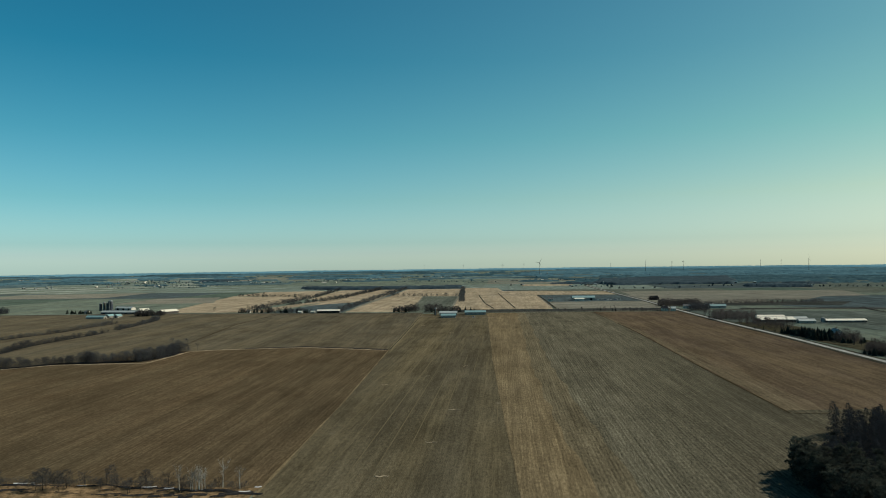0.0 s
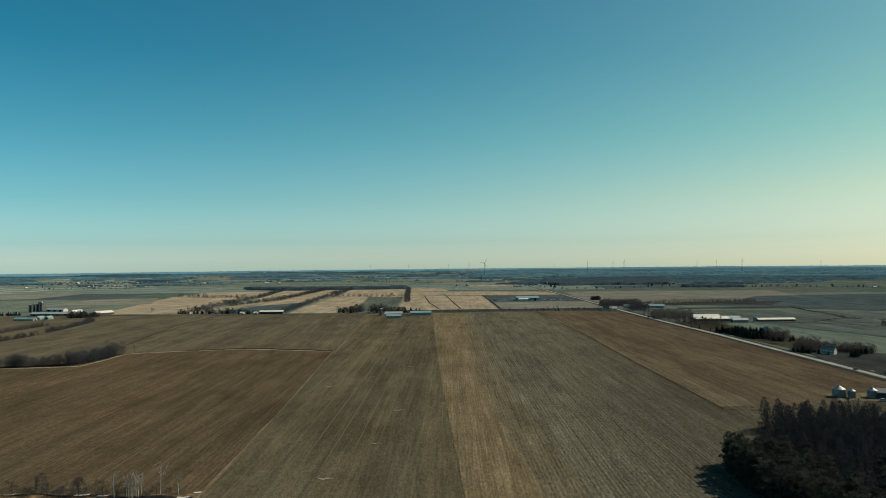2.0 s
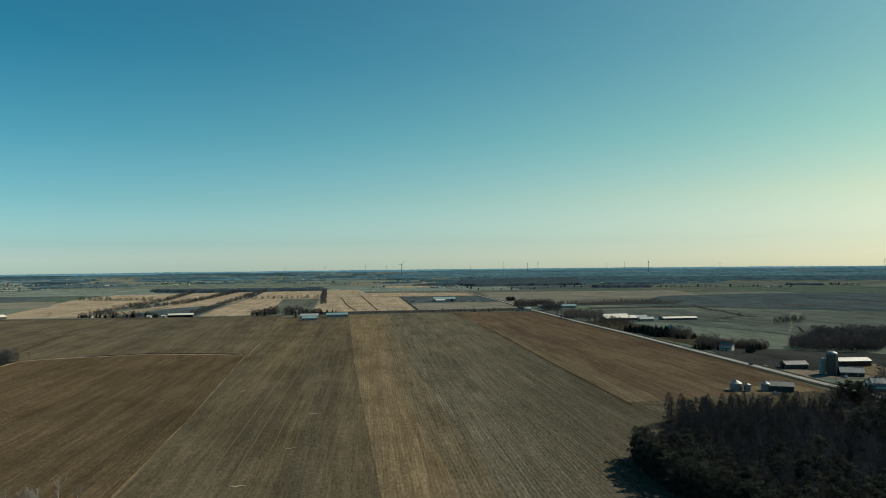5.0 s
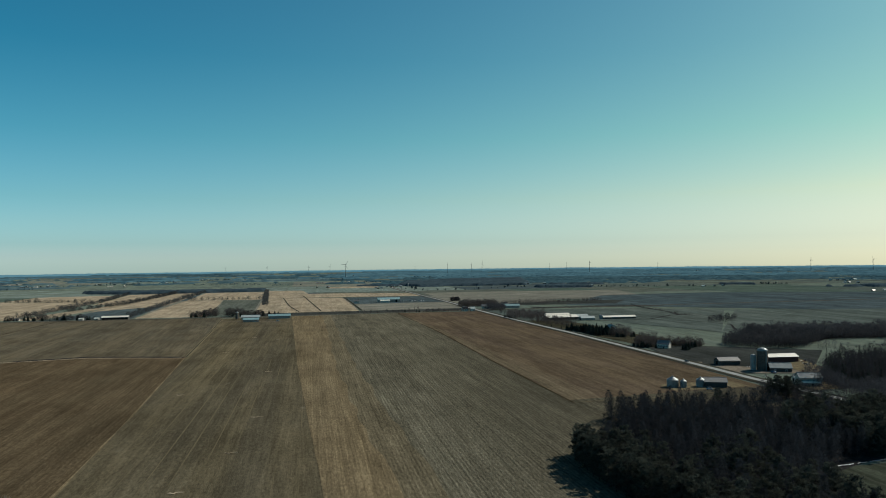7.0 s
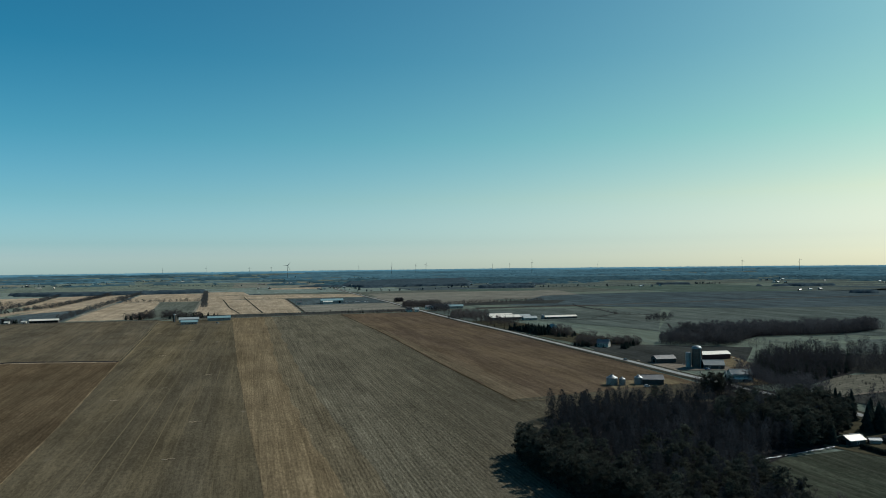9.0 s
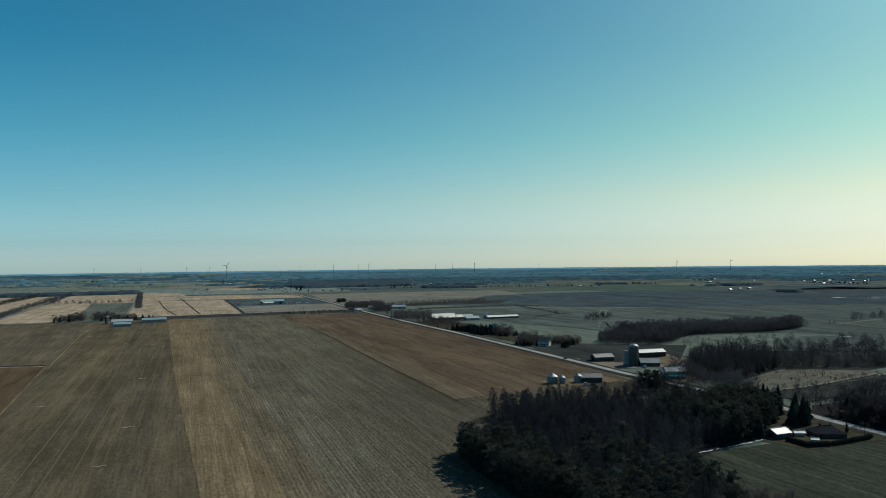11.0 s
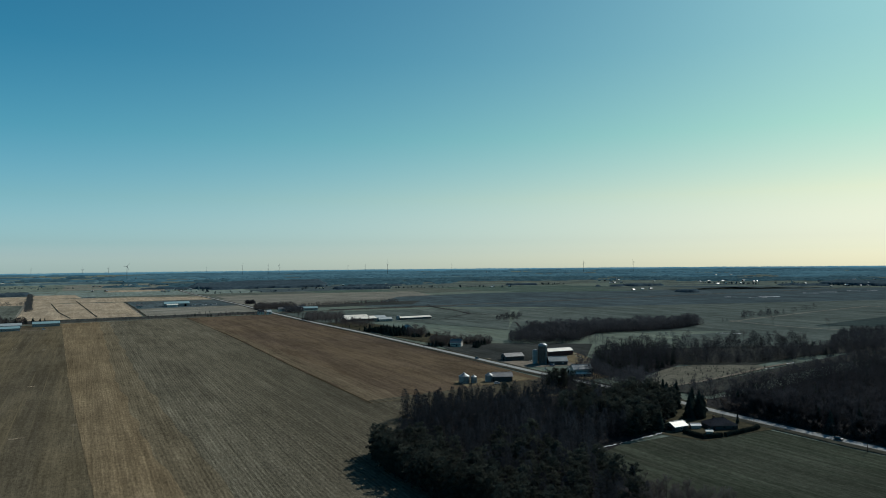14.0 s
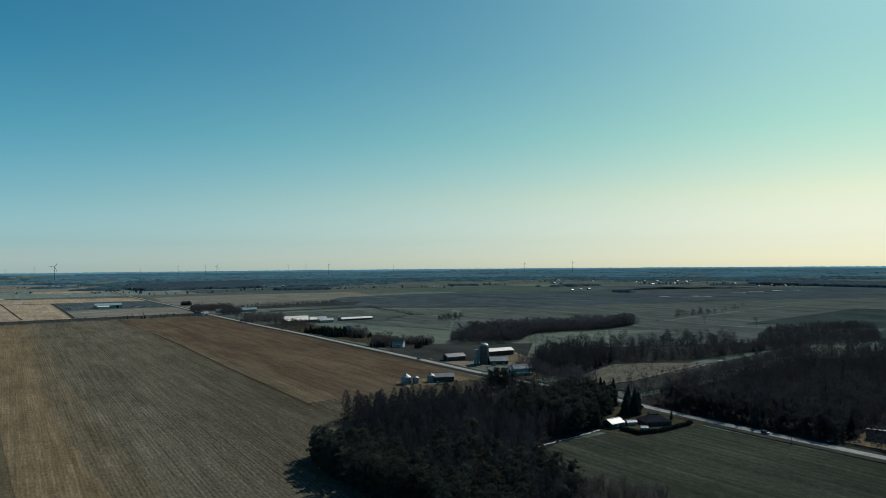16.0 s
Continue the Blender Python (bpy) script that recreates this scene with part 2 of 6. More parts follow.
M = dict(
    plain=field_mat("farmland", (0.107, 0.13, 0.101), (0.159, 0.181, 0.142), (0.0798, 0.103, 0.0917), row=0.1),
    brown=field_mat("brown_tilled_soil", (0.0789, 0.0571, 0.033), (0.111, 0.0829, 0.0506), (0.0567, 0.0459, 0.0285), turn=4, row=0.3, row_amount=0.8, band=0.35, patchy=0.7, bump=0.7, ridge=0.12, ridge_gap=2.4),
    brown2=field_mat("brown_olive_soil", (0.0911, 0.0755, 0.0494), (0.118, 0.0992, 0.0657), (0.0673, 0.0622, 0.0468), turn=1, row=0.2, row_amount=0.6),
    centre=field_mat("olive_bean_stubble", (0.09042, 0.0748, 0.0446), (0.1293, 0.107, 0.06592), (0.06369, 0.0563, 0.03996), row=0.2, row_amount=0.7, band=0.7, track=0.8, bump=0.5),
    strip=field_mat("tan_stubble", (0.138, 0.106, 0.06164), (0.1956, 0.152, 0.08988), (0.1049, 0.0843, 0.05303), row=0.25, band=0.5, ridge=0.14, ridge_gap=1.6),
    blendstrip=field_mat("thin_tan_stubble", (0.1049, 0.087, 0.05513), (0.1644, 0.138, 0.08988), (0.09053, 0.0782, 0.05166), row=0.28, row_amount=0.9, ridge=0.22, ridge_gap=1.8),
    corn=field_mat("grey_corn_stubble", (0.07333, 0.0671, 0.04673), (0.1399, 0.127, 0.09198), (0.08477, 0.0776, 0.05366), row=0.34, row_amount=0.65, band=0.35, patchy=0.45, bump=0.7, ridge=0.25, ridge_gap=1.9, darken=(0.006, -0.0012, 0.15, 0.75, 0.68)),
    red=field_mat("reddish_tilled_soil", (0.1021, 0.077, 0.04935), (0.137, 0.104, 0.06615), (0.06804, 0.052, 0.03885), row=0.16, row_amount=0.6, patchy=0.85, darken=(0.004, -0.0022, -0.9, 0.6, 0.85)),
    redtan=field_mat("ochre_headland", (0.1058, 0.086, 0.0567), (0.1493, 0.122, 0.0798), (0.08883, 0.07, 0.0462), row=0.14, row_amount=0.9, ridge=0.15, ridge_gap=5.0),
    redmix=field_mat("thinned_ochre_headland", (0.1021, 0.08, 0.0525), (0.1417, 0.112, 0.07245), (0.07749, 0.06, 0.042), row=0.15, row_amount=0.75, patchy=0.8, ridge=0.08, ridge_gap=5.0),
    straw=field_mat("pale_straw_stubble", (0.267, 0.216, 0.146), (0.349, 0.283, 0.197), (0.216, 0.183, 0.134), row=0.08, row_amount=0.7),
    hay=field_mat("pale_hay_stubble", (0.158, 0.152, 0.121), (0.209, 0.199, 0.164), (0.121, 0.121, 0.103), row=0.05, turn=80),
    dark=field_mat("dark_ploughed_soil", (0.053, 0.0707, 0.0749), (0.0805, 0.101, 0.104), (0.0446, 0.0624, 0.0689), row=0.1),
    greygreen=field_mat("grey_green_pasture", (0.0629, 0.0896, 0.0728), (0.0973, 0.125, 0.0994), (0.0542, 0.0763, 0.0643), row=0.07, row_amount=0.5),
    epasture=field_mat("damp_green_pasture", (0.073, 0.09, 0.08), (0.112, 0.127, 0.111), (0.062, 0.077, 0.07), row=0.07, row_amount=0.5),
    wheat=field_mat("winter_wheat", (0.031, 0.04, 0.027), (0.053, 0.06, 0.043), (0.039, 0.042, 0.032), turn=4, row=0.16, row_amount=0.9, band=0.6, ridge=0.16, ridge_gap=5.0),
    # three far-field colours lightened and cooled to paint in distance haze
    farpale=field_mat("distant_pale_haze_field", (0.2, 0.225, 0.195), (0.255, 0.278, 0.238), (0.165, 0.188, 0.17), row=0.03),
    farteal=field_mat("distant_teal_haze_field", (0.115, 0.165, 0.165), (0.15, 0.205, 0.197), (0.095, 0.142, 0.145), row=0.03),
    fargrey=field_mat("distant_grey_haze_field", (0.14, 0.172, 0.152), (0.18, 0.212, 0.18), (0.115, 0.145, 0.132), row=0.03),
    deepsoil=field_mat("dark_bare_soil", (0.036, 0.039, 0.036), (0.05, 0.054, 0.049), (0.03, 0.033, 0.032), row=0.12),
    greyer=field_mat("grey_fallow", (0.0812, 0.0917, 0.0749), (0.117, 0.127, 0.103), (0.0653, 0.0749, 0.0652), row=0.07, row_amount=0.5),
    drygrass=rough_mat("dry_grass", (0.085, 0.073, 0.047), (0.15, 0.124, 0.077), 0.35),
    bankgrass=rough_mat("tawny_bank_grass", (0.091, 0.0665, 0.0385), (0.231, 0.158, 0.0875), 0.22, low=0.42, high=0.6),
    clearing=rough_mat("weedy_clearing", (0.062, 0.063, 0.05), (0.115, 0.113, 0.09), 0.3),
    lawn=rough_mat("worn_lawn", (0.03, 0.03, 0.021), (0.056, 0.052, 0.034), 0.2),
    yard=rough_mat("gravel_yard", (0.112, 0.098, 0.077), (0.182, 0.161, 0.133), 0.3),
    asphalt=rough_mat("worn_asphalt", (0.195, 0.204, 0.2), (0.265, 0.273, 0.268), 0.6, 0.7),
    gravel=rough_mat("gravel_shoulder", (0.084, 0.077, 0.063), (0.126, 0.115, 0.0945), 0.7),
    ditchmat=rough_mat("ditch_weeds", (0.0255, 0.0275, 0.0225), (0.048, 0.049, 0.039), 0.3),
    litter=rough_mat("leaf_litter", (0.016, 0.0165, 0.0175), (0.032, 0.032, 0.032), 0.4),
    darkwheat=field_mat("far_winter_wheat", (0.036, 0.05, 0.048), (0.055, 0.071, 0.067), (0.032, 0.045, 0.044), row=0.1, row_amount=0.5),
    snow=rough_mat("old_snow", (0.42, 0.434, 0.455), (0.56, 0.56, 0.574), 0.5, 0.7),
    bark=rough_mat("bark", (0.019, 0.0195, 0.021), (0.037, 0.037, 0.038), 2.0, 0.95),
    birch=rough_mat("pale_bark", (0.364, 0.351, 0.325), (0.546, 0.533, 0.494), 2.0, 0.9),
    twig=rough_mat("bare_twigs", (0.05, 0.047, 0.047), (0.095, 0.089, 0.087), 0.16, 0.95, spec=0.0, island=0.1, thin=0.45),
    twighedge=rough_mat("grey_hedge_twigs", (0.045, 0.048, 0.053), (0.085, 0.088, 0.091), 0.3, 0.95, spec=0.0, island=0.12, thin=0.4),
    twigdark=rough_mat("dark_wood_twigs", (0.021, 0.0235, 0.0285), (0.043, 0.046, 0.053), 0.14, 0.95, spec=0.0, island=0.1, thin=0.45),
    larchtwig=rough_mat("grey_larch_twigs", (0.01776, 0.02142, 0.02651), (0.03848, 0.04536, 0.05394), 0.18, 0.95, spec=0.0, island=0.1, thin=0.45),
    twigpale=rough_mat("pale_twigs", (0.208, 0.202, 0.189), (0.312, 0.299, 0.273), 0.3, 0.95, spec=0.0, island=0.3),
    # blue of the distance haze is mixed into this base colour
    fartwig=rough_mat("distant_woods_haze_tint", (0.028, 0.0595, 0.0756), (0.0476, 0.0875, 0.104), 0.03, 0.95, spec=0.0),
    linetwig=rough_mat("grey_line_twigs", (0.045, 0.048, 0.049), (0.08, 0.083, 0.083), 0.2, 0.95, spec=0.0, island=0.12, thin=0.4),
    # three farther woods with the haze painted in, paler and bluer
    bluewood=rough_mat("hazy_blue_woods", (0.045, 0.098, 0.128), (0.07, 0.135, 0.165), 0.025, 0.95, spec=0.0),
    hazetwig=rough_mat("pale_woods_haze_tint", (0.0525, 0.0875, 0.101), (0.084, 0.126, 0.136), 0.03, 0.95, spec=0.0),
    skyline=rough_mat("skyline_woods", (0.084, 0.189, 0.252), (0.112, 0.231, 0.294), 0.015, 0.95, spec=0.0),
    twigmid=rough_mat("grey_wood_twigs", (0.02408, 0.02604, 0.031), (0.04988, 0.05301, 0.059), 0.12, 0.95, spec=0.0, island=0.1, thin=0.45),
    midwood=rough_mat("dark_grey_woods", (0.022, 0.038, 0.05), (0.048, 0.068, 0.08), 0.08, 0.95, spec=0.0),
    furrow=rough_mat("bare_furrow", (0.028, 0.0224, 0.014), (0.0455, 0.0364, 0.0224), 0.4),
    roughgrass=rough_mat("rough_grass", (0.024, 0.0265, 0.0245), (0.046, 0.049, 0.044), 0.25),
    needle=rough_mat("dark_needles", (0.018, 0.025, 0.022), (0.04, 0.05, 0.042), 0.25, 0.9, spec=0.0, island=0.15, thin=0.35),
    pine=rough_mat("pine_needles", (0.03, 0.036, 0.031), (0.07, 0.076, 0.062), 0.2, 0.9, spec=0.0, island=0.15, thin=0.35),
    whiteroof=sheet_mat("white_sheet_roof", (0.651, 0.616, 0.518), (0.602, 0.567, 0.483), 0.55),
    blueroof=sheet_mat("blue_grey_sheet_roof", (0.26, 0.3, 0.3), (0.32, 0.35, 0.345), 0.6),
    tealroof=sheet_mat("teal_sheet_roof", (0.05, 0.095, 0.112), (0.068, 0.118, 0.132), 0.6),
    paleteal=sheet_mat("pale_teal_sheet_roof", (0.145, 0.25, 0.265), (0.185, 0.29, 0.3), 0.6),
    greyroof=sheet_mat("grey_sheet_roof", (0.0896, 0.0896, 0.0868), (0.134, 0.134, 0.129), 0.45),
    shingle=rough_mat("dark_shingles", (0.018, 0.02, 0.024), (0.033, 0.035, 0.04), 1.6),
    whitewall=sheet_mat("white_siding", (0.462, 0.434, 0.378), (0.392, 0.371, 0.322), 0.7),
    bluewall=sheet_mat("pale_blue_siding", (0.28, 0.259, 0.224), (0.231, 0.217, 0.189), 0.7),
    darkwall=sheet_mat("weathered_dark_boards", (0.035, 0.0315, 0.0294), (0.063, 0.056, 0.0504), 0.85),
    redwall=sheet_mat("dull_red_boards", (0.063, 0.021, 0.0175), (0.091, 0.035, 0.028), 0.85),
    brick=rough_mat("brown_brick", (0.112, 0.0595, 0.042), (0.168, 0.098, 0.07), 2.5),
    concrete=rough_mat("stave_concrete", (0.07, 0.058, 0.05), (0.11, 0.092, 0.08), 0.8),
    silodark=rough_mat("dark_glazed_steel", (0.0105, 0.014, 0.028), (0.021, 0.0266, 0.042), 0.8, 0.35, spec=0.5),
    galv=sheet_mat("galvanised_steel", (0.2, 0.225, 0.23), (0.13, 0.15, 0.155), 0.5, 0.5, 2.0),
    glass=rough_mat("window_glass", (0.02, 0.025, 0.03), (0.035, 0.04, 0.045), 1.0, 0.1, spec=0.8),
    opening=rough_mat("dark_doorway", (0.012, 0.012, 0.012), (0.025, 0.024, 0.022), 1.0),
    trim=rough_mat("white_trim", (0.49, 0.49, 0.476), (0.56, 0.56, 0.546), 2.0, 0.6),
    pole=rough_mat("weathered_timber", (0.028, 0.0245, 0.021), (0.049, 0.042, 0.035), 3.0),
    turbine=rough_mat("white_turbine_paint", (0.115, 0.127, 0.131), (0.139, 0.15, 0.154), 0.05, 0.5),
    carpaint=rough_mat("dark_car_paint", (0.012, 0.013, 0.016), (0.02, 0.021, 0.025), 1.0, 0.25, spec=0.6),
    carwhite=rough_mat("white_car_paint", (0.49, 0.497, 0.504), (0.546, 0.546, 0.546), 1.0, 0.25, spec=0.6),
    carblue=rough_mat("blue_car_paint", (0.03, 0.06, 0.12), (0.045, 0.08, 0.15), 1.0, 0.25, spec=0.6),
    rubber=rough_mat("black_rubber", (0.012, 0.012, 0.012), (0.025, 0.025, 0.025), 3.0),
)


# ---- helpers for meshes ----
def gz(x, y):
    """Height of the land: level country that rises gently to the skyline."""
    r = math.hypot(x, y)
    return 47 * max(0.0, (r - 2600) / 2300) ** 2


def mesh_ob(name, verts, faces, mats, parent=None, label="", smooth=False):
    me = bpy.data.meshes.new(name)
    me.from_pydata([tuple(v) for v in verts], [], [tuple(f) for f in faces])
    for m in (mats if isinstance(mats, (list, tuple)) else [mats]):
        me.materials.append(m)
    if smooth:
        me.polygons.foreach_set("use_smooth", [True] * len(me.polygons))
    me.update()
    ob = new(name, me)
    if parent is not None:
        ob.parent = parent
    if label:
        tagged(ob, label)
    return ob


class Shape:
    """Collects solids into one mesh."""

    def __init__(self):
        self.v, self.f = [], []

    def add(self, verts, faces):
        n = len(self.v)
        self.v += [tuple(p) for p in verts]
        self.f += [tuple(i + n for i in f) for f in faces]
        return self

    def box(self, cx, cy, cz, sx, sy, sz, bevel=0.0):
        x, y, z = sx / 2, sy / 2, sz / 2
        b = min(bevel, x * 0.9, y * 0.9)
        if b <= 0:
            p = [(cx + i * x, cy + j * y, cz + k * z) for k in (-1, 1) for j in (-1, 1) for i in (-1, 1)]
            return self.add(p, [(0, 2, 3, 1), (4, 5, 7, 6), (0, 1, 5, 4), (2, 6, 7, 3), (0, 4, 6, 2), (1, 3, 7, 5)])
        ring = [(-x + b, -y), (x - b, -y), (x, -y + b), (x, y - b), (x - b, y), (-x + b, y), (-x, y - b), (-x, -y + b)]
        p = [(cx + q[0], cy + q[1], cz + k * z) for k in (-1, 1) for q in ring]
        f = [tuple(range(7, -1, -1)), tuple(range(8, 16))] + [(i, (i + 1) % 8, 8 + (i + 1) % 8, 8 + i) for i in range(8)]
        return self.add(p, f)

    def turned(self, profile, n=16, cx=0.0, cy=0.0):
        """A round solid from (radius, height) pairs, bottom to top."""
        p, f = [], []
        for r, z in profile:
            p += [(cx + r * math.cos(2 * math.pi * i / n), cy + r * math.sin(2 * math.pi * i / n), z) for i in range(n)]
        for k in range(len(profile) - 1):
            f += [(k * n + i, k * n + (i + 1) % n, (k + 1) * n + (i + 1) % n, (k + 1) * n + i) for i in range(n)]
        f += [tuple(range(n - 1, -1, -1)), tuple(range((len(profile) - 1) * n, len(profile) * n))]
        return self.add(p, f)

    def bar(self, a, b, ra, rb, n=5):
        a, b = Vector(a), Vector(b)
        d = (b - a).normalized()
        s = d.orthogonal().normalized()
        u = d.cross(s)
        p = []
        for c, r in ((a, ra), (b, rb)):
            p += [c + (s * math.cos(2 * math.pi * i / n) + u * math.sin(2 * math.pi * i / n)) * r for i in range(n)]
        f = [(i, (i + 1) % n, n + (i + 1) % n, n + i) for i in range(n)] + [tuple(range(n - 1, -1, -1)), tuple(range(n, 2 * n))]
        return self.add(p, f)

    def make(self, name, mats, parent=None, label="", smooth=False):
        return mesh_ob(name, self.v, self.f, mats, parent, label, smooth)


def anchor(name, x, y, turn=0.0, z=None):
    e = new(name)
    e.matrix_world = pose(x, y, gz(x, y) if z is None else z, 0, 0, turn)
    return e


def resample(pts, n):
    pts = np.array(pts, float)
    d = np.concatenate([[0], np.cumsum(np.hypot(*np.diff(pts, axis=0).T))])
    s = np.linspace(0, d[-1], n)
    return np.stack([np.interp(s, d, pts[:, 0]), np.interp(s, d, pts[:, 1])], -1)


def sheet(name, a, b, mat, lift, label, n=24, m=6, wave=0.0):
    """Land between two lines, laid on the ground; wave: how far its edges wander."""
    A, B = resample(a, n), resample(b, n)
    v, f = [], []
    for i in range(n):
        for j in range(m):
            q = A[i] + (B[i] - A[i]) * j / (m - 1)
            w = wave * noise.noise((q[0] * 0.03, q[1] * 0.03, lift * 7)) if j in (0, m - 1) else 0
            x, y = q[0] + w, q[1] + w * 0.3
            v.append((x, y, gz(x, y) + lift))
    for i in range(n - 1):
        for j in range(m - 1):
            f.append((i * m + j, i * m + j + 1, (i + 1) * m + j + 1, (i + 1) * m + j))
    ob = mesh_ob(name, v, f, mat)
    return tagged(ob, label, "ground", kind="structure")


def ribbon(name, pts, width, mat, lift, label, n=60, camber=0.0, wave=0.0, cat="ground"):
    """A track or road of the given width along a line, with a cambered crown."""
    P = resample(pts, n)
    v, f = [], []
    for i in range(n):
        d = P[min(i + 1, n - 1)] - P[max(i - 1, 0)]
        d /= np.hypot(*d)
        s = np.array([d[1], -d[0]])
        w = width * (1 + wave * noise.noise((P[i][0] * 0.05, P[i][1] * 0.05, lift)))
        for k, h in ((-0.5, -0.04), (-0.47, 0), (0, camber), (0.47, 0), (0.5, -0.04)):
            q = P[i] + s * w * k
            v.append((q[0], q[1], gz(*q) + lift + h))
    for i in range(n - 1):
        for j in range(4):
            f.append((i * 5 + j, i * 5 + j + 1, (i + 1) * 5 + j + 1, (i + 1) * 5 + j))
    return tagged(mesh_ob(name, v, f, mat), label, cat, kind="structure")


def trench(name, pts, width, depth, mat, lift, label, n=60, bank=0.35):
    """A ditch with raised banks of weeds on either side of a dark bed."""
    P = resample(pts, n)
    v, f = [], []
    prof = ((-0.5, 0.0), (-0.32, bank), (-0.14, -0.0), (0.14, -0.0), (0.32, bank * 0.8), (0.5, 0.0))
    for i in range(n):
        d = P[min(i + 1, n - 1)] - P[max(i - 1, 0)]
        d /= np.hypot(*d)
        s = np.array([d[1], -d[0]])
        for k, h in prof:
            q = P[i] + s * (width * k + 0.6 * noise.noise((P[i][0] * 0.2, P[i][1] * 0.2, k)))
            v.append((q[0], q[1], gz(*q) + lift + h * (1 + 0.6 * noise.noise((q[0] * 0.3, q[1] * 0.3, 3)))))
    for i in range(n - 1):
        for j in range(5):
            f.append((i * 6 + j, i * 6 + j + 1, (i + 1) * 6 + j + 1, (i + 1) * 6 + j))
    return tagged(mesh_ob(name, v, f, mat), label, "ditch", kind="structure")


# ---- the land ----
radii = [0, 40, 90, 160, 260, 400, 600, 850, 1150, 1500, 1900, 2300, 2600, 2800, 3000, 3200, 3400, 3600, 3800, 4000, 4200, 4400, 4550, 4700, 4800, 4880]
RN = 180
gv, gf = [(0, 0, -0.02)], []
for r in radii[1:]:
    for i in range(RN):
        x, y = r * math.cos(2 * math.pi * i / RN), r * math.sin(2 * math.pi * i / RN)
        gv.append((x, y, gz(x, y) - 0.02))
gf += [(0, 1 + i, 1 + (i + 1) % RN) for i in range(RN)]
for k in range(len(radii) - 2):
    a = 1 + k * RN
    gf += [(a + i, a + RN + i, a + RN + (i + 1) % RN, a + (i + 1) % RN) for i in range(RN)]
tagged(mesh_ob("ground", gv, gf, M["plain"]), "flat late-winter farmland reaching the skyline", "ground", kind="structure")

LC = [(-79, 100), (-75, 273), (-66, 462), (-57, 731), (-38, 1247)]
RC = [(24, 100), (29, 268), (34, 392), (43, 603), (76, 1213), (79, 1250)]
ST = [(58, 100), (63, 268), (66, 377), (79, 600), (99, 821), (131, 1204), (134, 1250)]
RL = [(201, 408), (214, 573), (242, 869), (262, 1181), (267, 1250)]
ROAD = [(338, -400), (349, 133), (353, 210), (358, 260), (364, 300), (368, 449), (377, 560), (384, 656), (396, 812), (405, 1005), (424, 1264), (454, 1584), (474, 1862), (503, 2258), (535, 2600), (590, 2895)]
CROSS = [(2200, 1180), (424, 1262), (0, 1266), (-200, 1288), (-523, 1330), (-850, 1338), (-2400, 1380)]


def off(line, dx, dy=0.0):
    return [(x + dx, y + dy) for x, y in line]


# patchwork of far fields, laid out on the township grid
rf = random.Random(5)
far_mats = ["greyer", "greygreen", "plain", "hay", "dark", "greyer", "greygreen", "plain", "straw", "brown2", "greyer", "dark"]
# outermost fields in the west mostly draw the haze-tinted colours
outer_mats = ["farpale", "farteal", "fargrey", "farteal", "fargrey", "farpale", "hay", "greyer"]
dark_outer = ["epasture", "greyer", "epasture", "greygreen", "dark", "greyer"]
GRID = radians(-5)
count = 0
v0 = 1420.0
while v0 < 4700:
    depth = rf.uniform(260, 620)
    u0 = -4800 + rf.uniform(0, 300)
    while u0 < 4800:
        width = rf.uniform(220, 620)
        corners = []
        for u, v in ((u0, v0), (u0 + width - 6, v0), (u0 + width - 6, v0 + depth - 6), (u0, v0 + depth - 6)):
            corners.append((u * math.cos(GRID) - v * math.sin(GRID), u * math.sin(GRID) + v * math.cos(GRID)))
        if max(math.hypot(*c) for c in corners) < 4840 and max(c[1] for c in corners) > 900 and rf.random() < 0.86:
            count += 1
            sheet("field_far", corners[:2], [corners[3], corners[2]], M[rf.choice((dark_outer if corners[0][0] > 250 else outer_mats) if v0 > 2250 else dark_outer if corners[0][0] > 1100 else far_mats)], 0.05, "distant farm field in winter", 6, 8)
        u0 += width
    v0 += depth
# east of the road, beyond the woods
v0 = -300.0
while v0 < 1150:
    u0 = 950.0
    while u0 < 4700:
        width = rf.uniform(300, 650)
        corners = [(u0, v0), (u0 + width - 6, v0 - 20), (u0 + width - 6, v0 + 330), (u0, v0 + 350)]
        if max(math.hypot(*c) for c in corners) < 4840:
            sheet("field_far", corners[:2], [corners[3], corners[2]], M[rf.choice(["greyer", "epasture", "dark", "epasture", "greygreen"])], 0.05, "distant farm field in winter", 6, 8)
        u0 += width
    v0 += 360
# far west
v0 = 300.0
while v0 < 1350:
    u0 = -4600.0
    while u0 < -1100:
        width = rf.uniform(300, 600)
        corners = [(u0, v0), (u0 + width - 6, v0), (u0 + width - 6, v0 + 330), (u0, v0 + 340)]
        if max(math.hypot(*c) for c in corners) < 4840:
            sheet("field_far", corners[:2], [corners[3], corners[2]], M[rf.choice(["greyer", "plain", "hay", "brown2"])], 0.05, "distant farm field in winter", 6, 8)
        u0 += width
    v0 += 350

# near fields
sheet("field_centre", LC, off(RC[:-1], 3) + [(81, 1247)], M["centre"], 0.14, "long olive-brown bean stubble field with faint wheel tracks", 60, 10)
sheet("field_strip", RC, off(ST, 5), M["strip"], 0.17, "narrow tan strip of cut stubble", 60, 6, 2.0)
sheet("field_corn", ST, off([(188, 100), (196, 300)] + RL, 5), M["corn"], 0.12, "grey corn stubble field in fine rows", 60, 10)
sheet("field_strip_edge", off(ST, -4), [(70, 100), (76, 268), (80, 377), (92, 600), (110, 821), (141, 1204), (143, 1250)], M["blendstrip"], 0.19, "thinning tan stubble at the edge of the corn rows", 140, 4, 3.0)
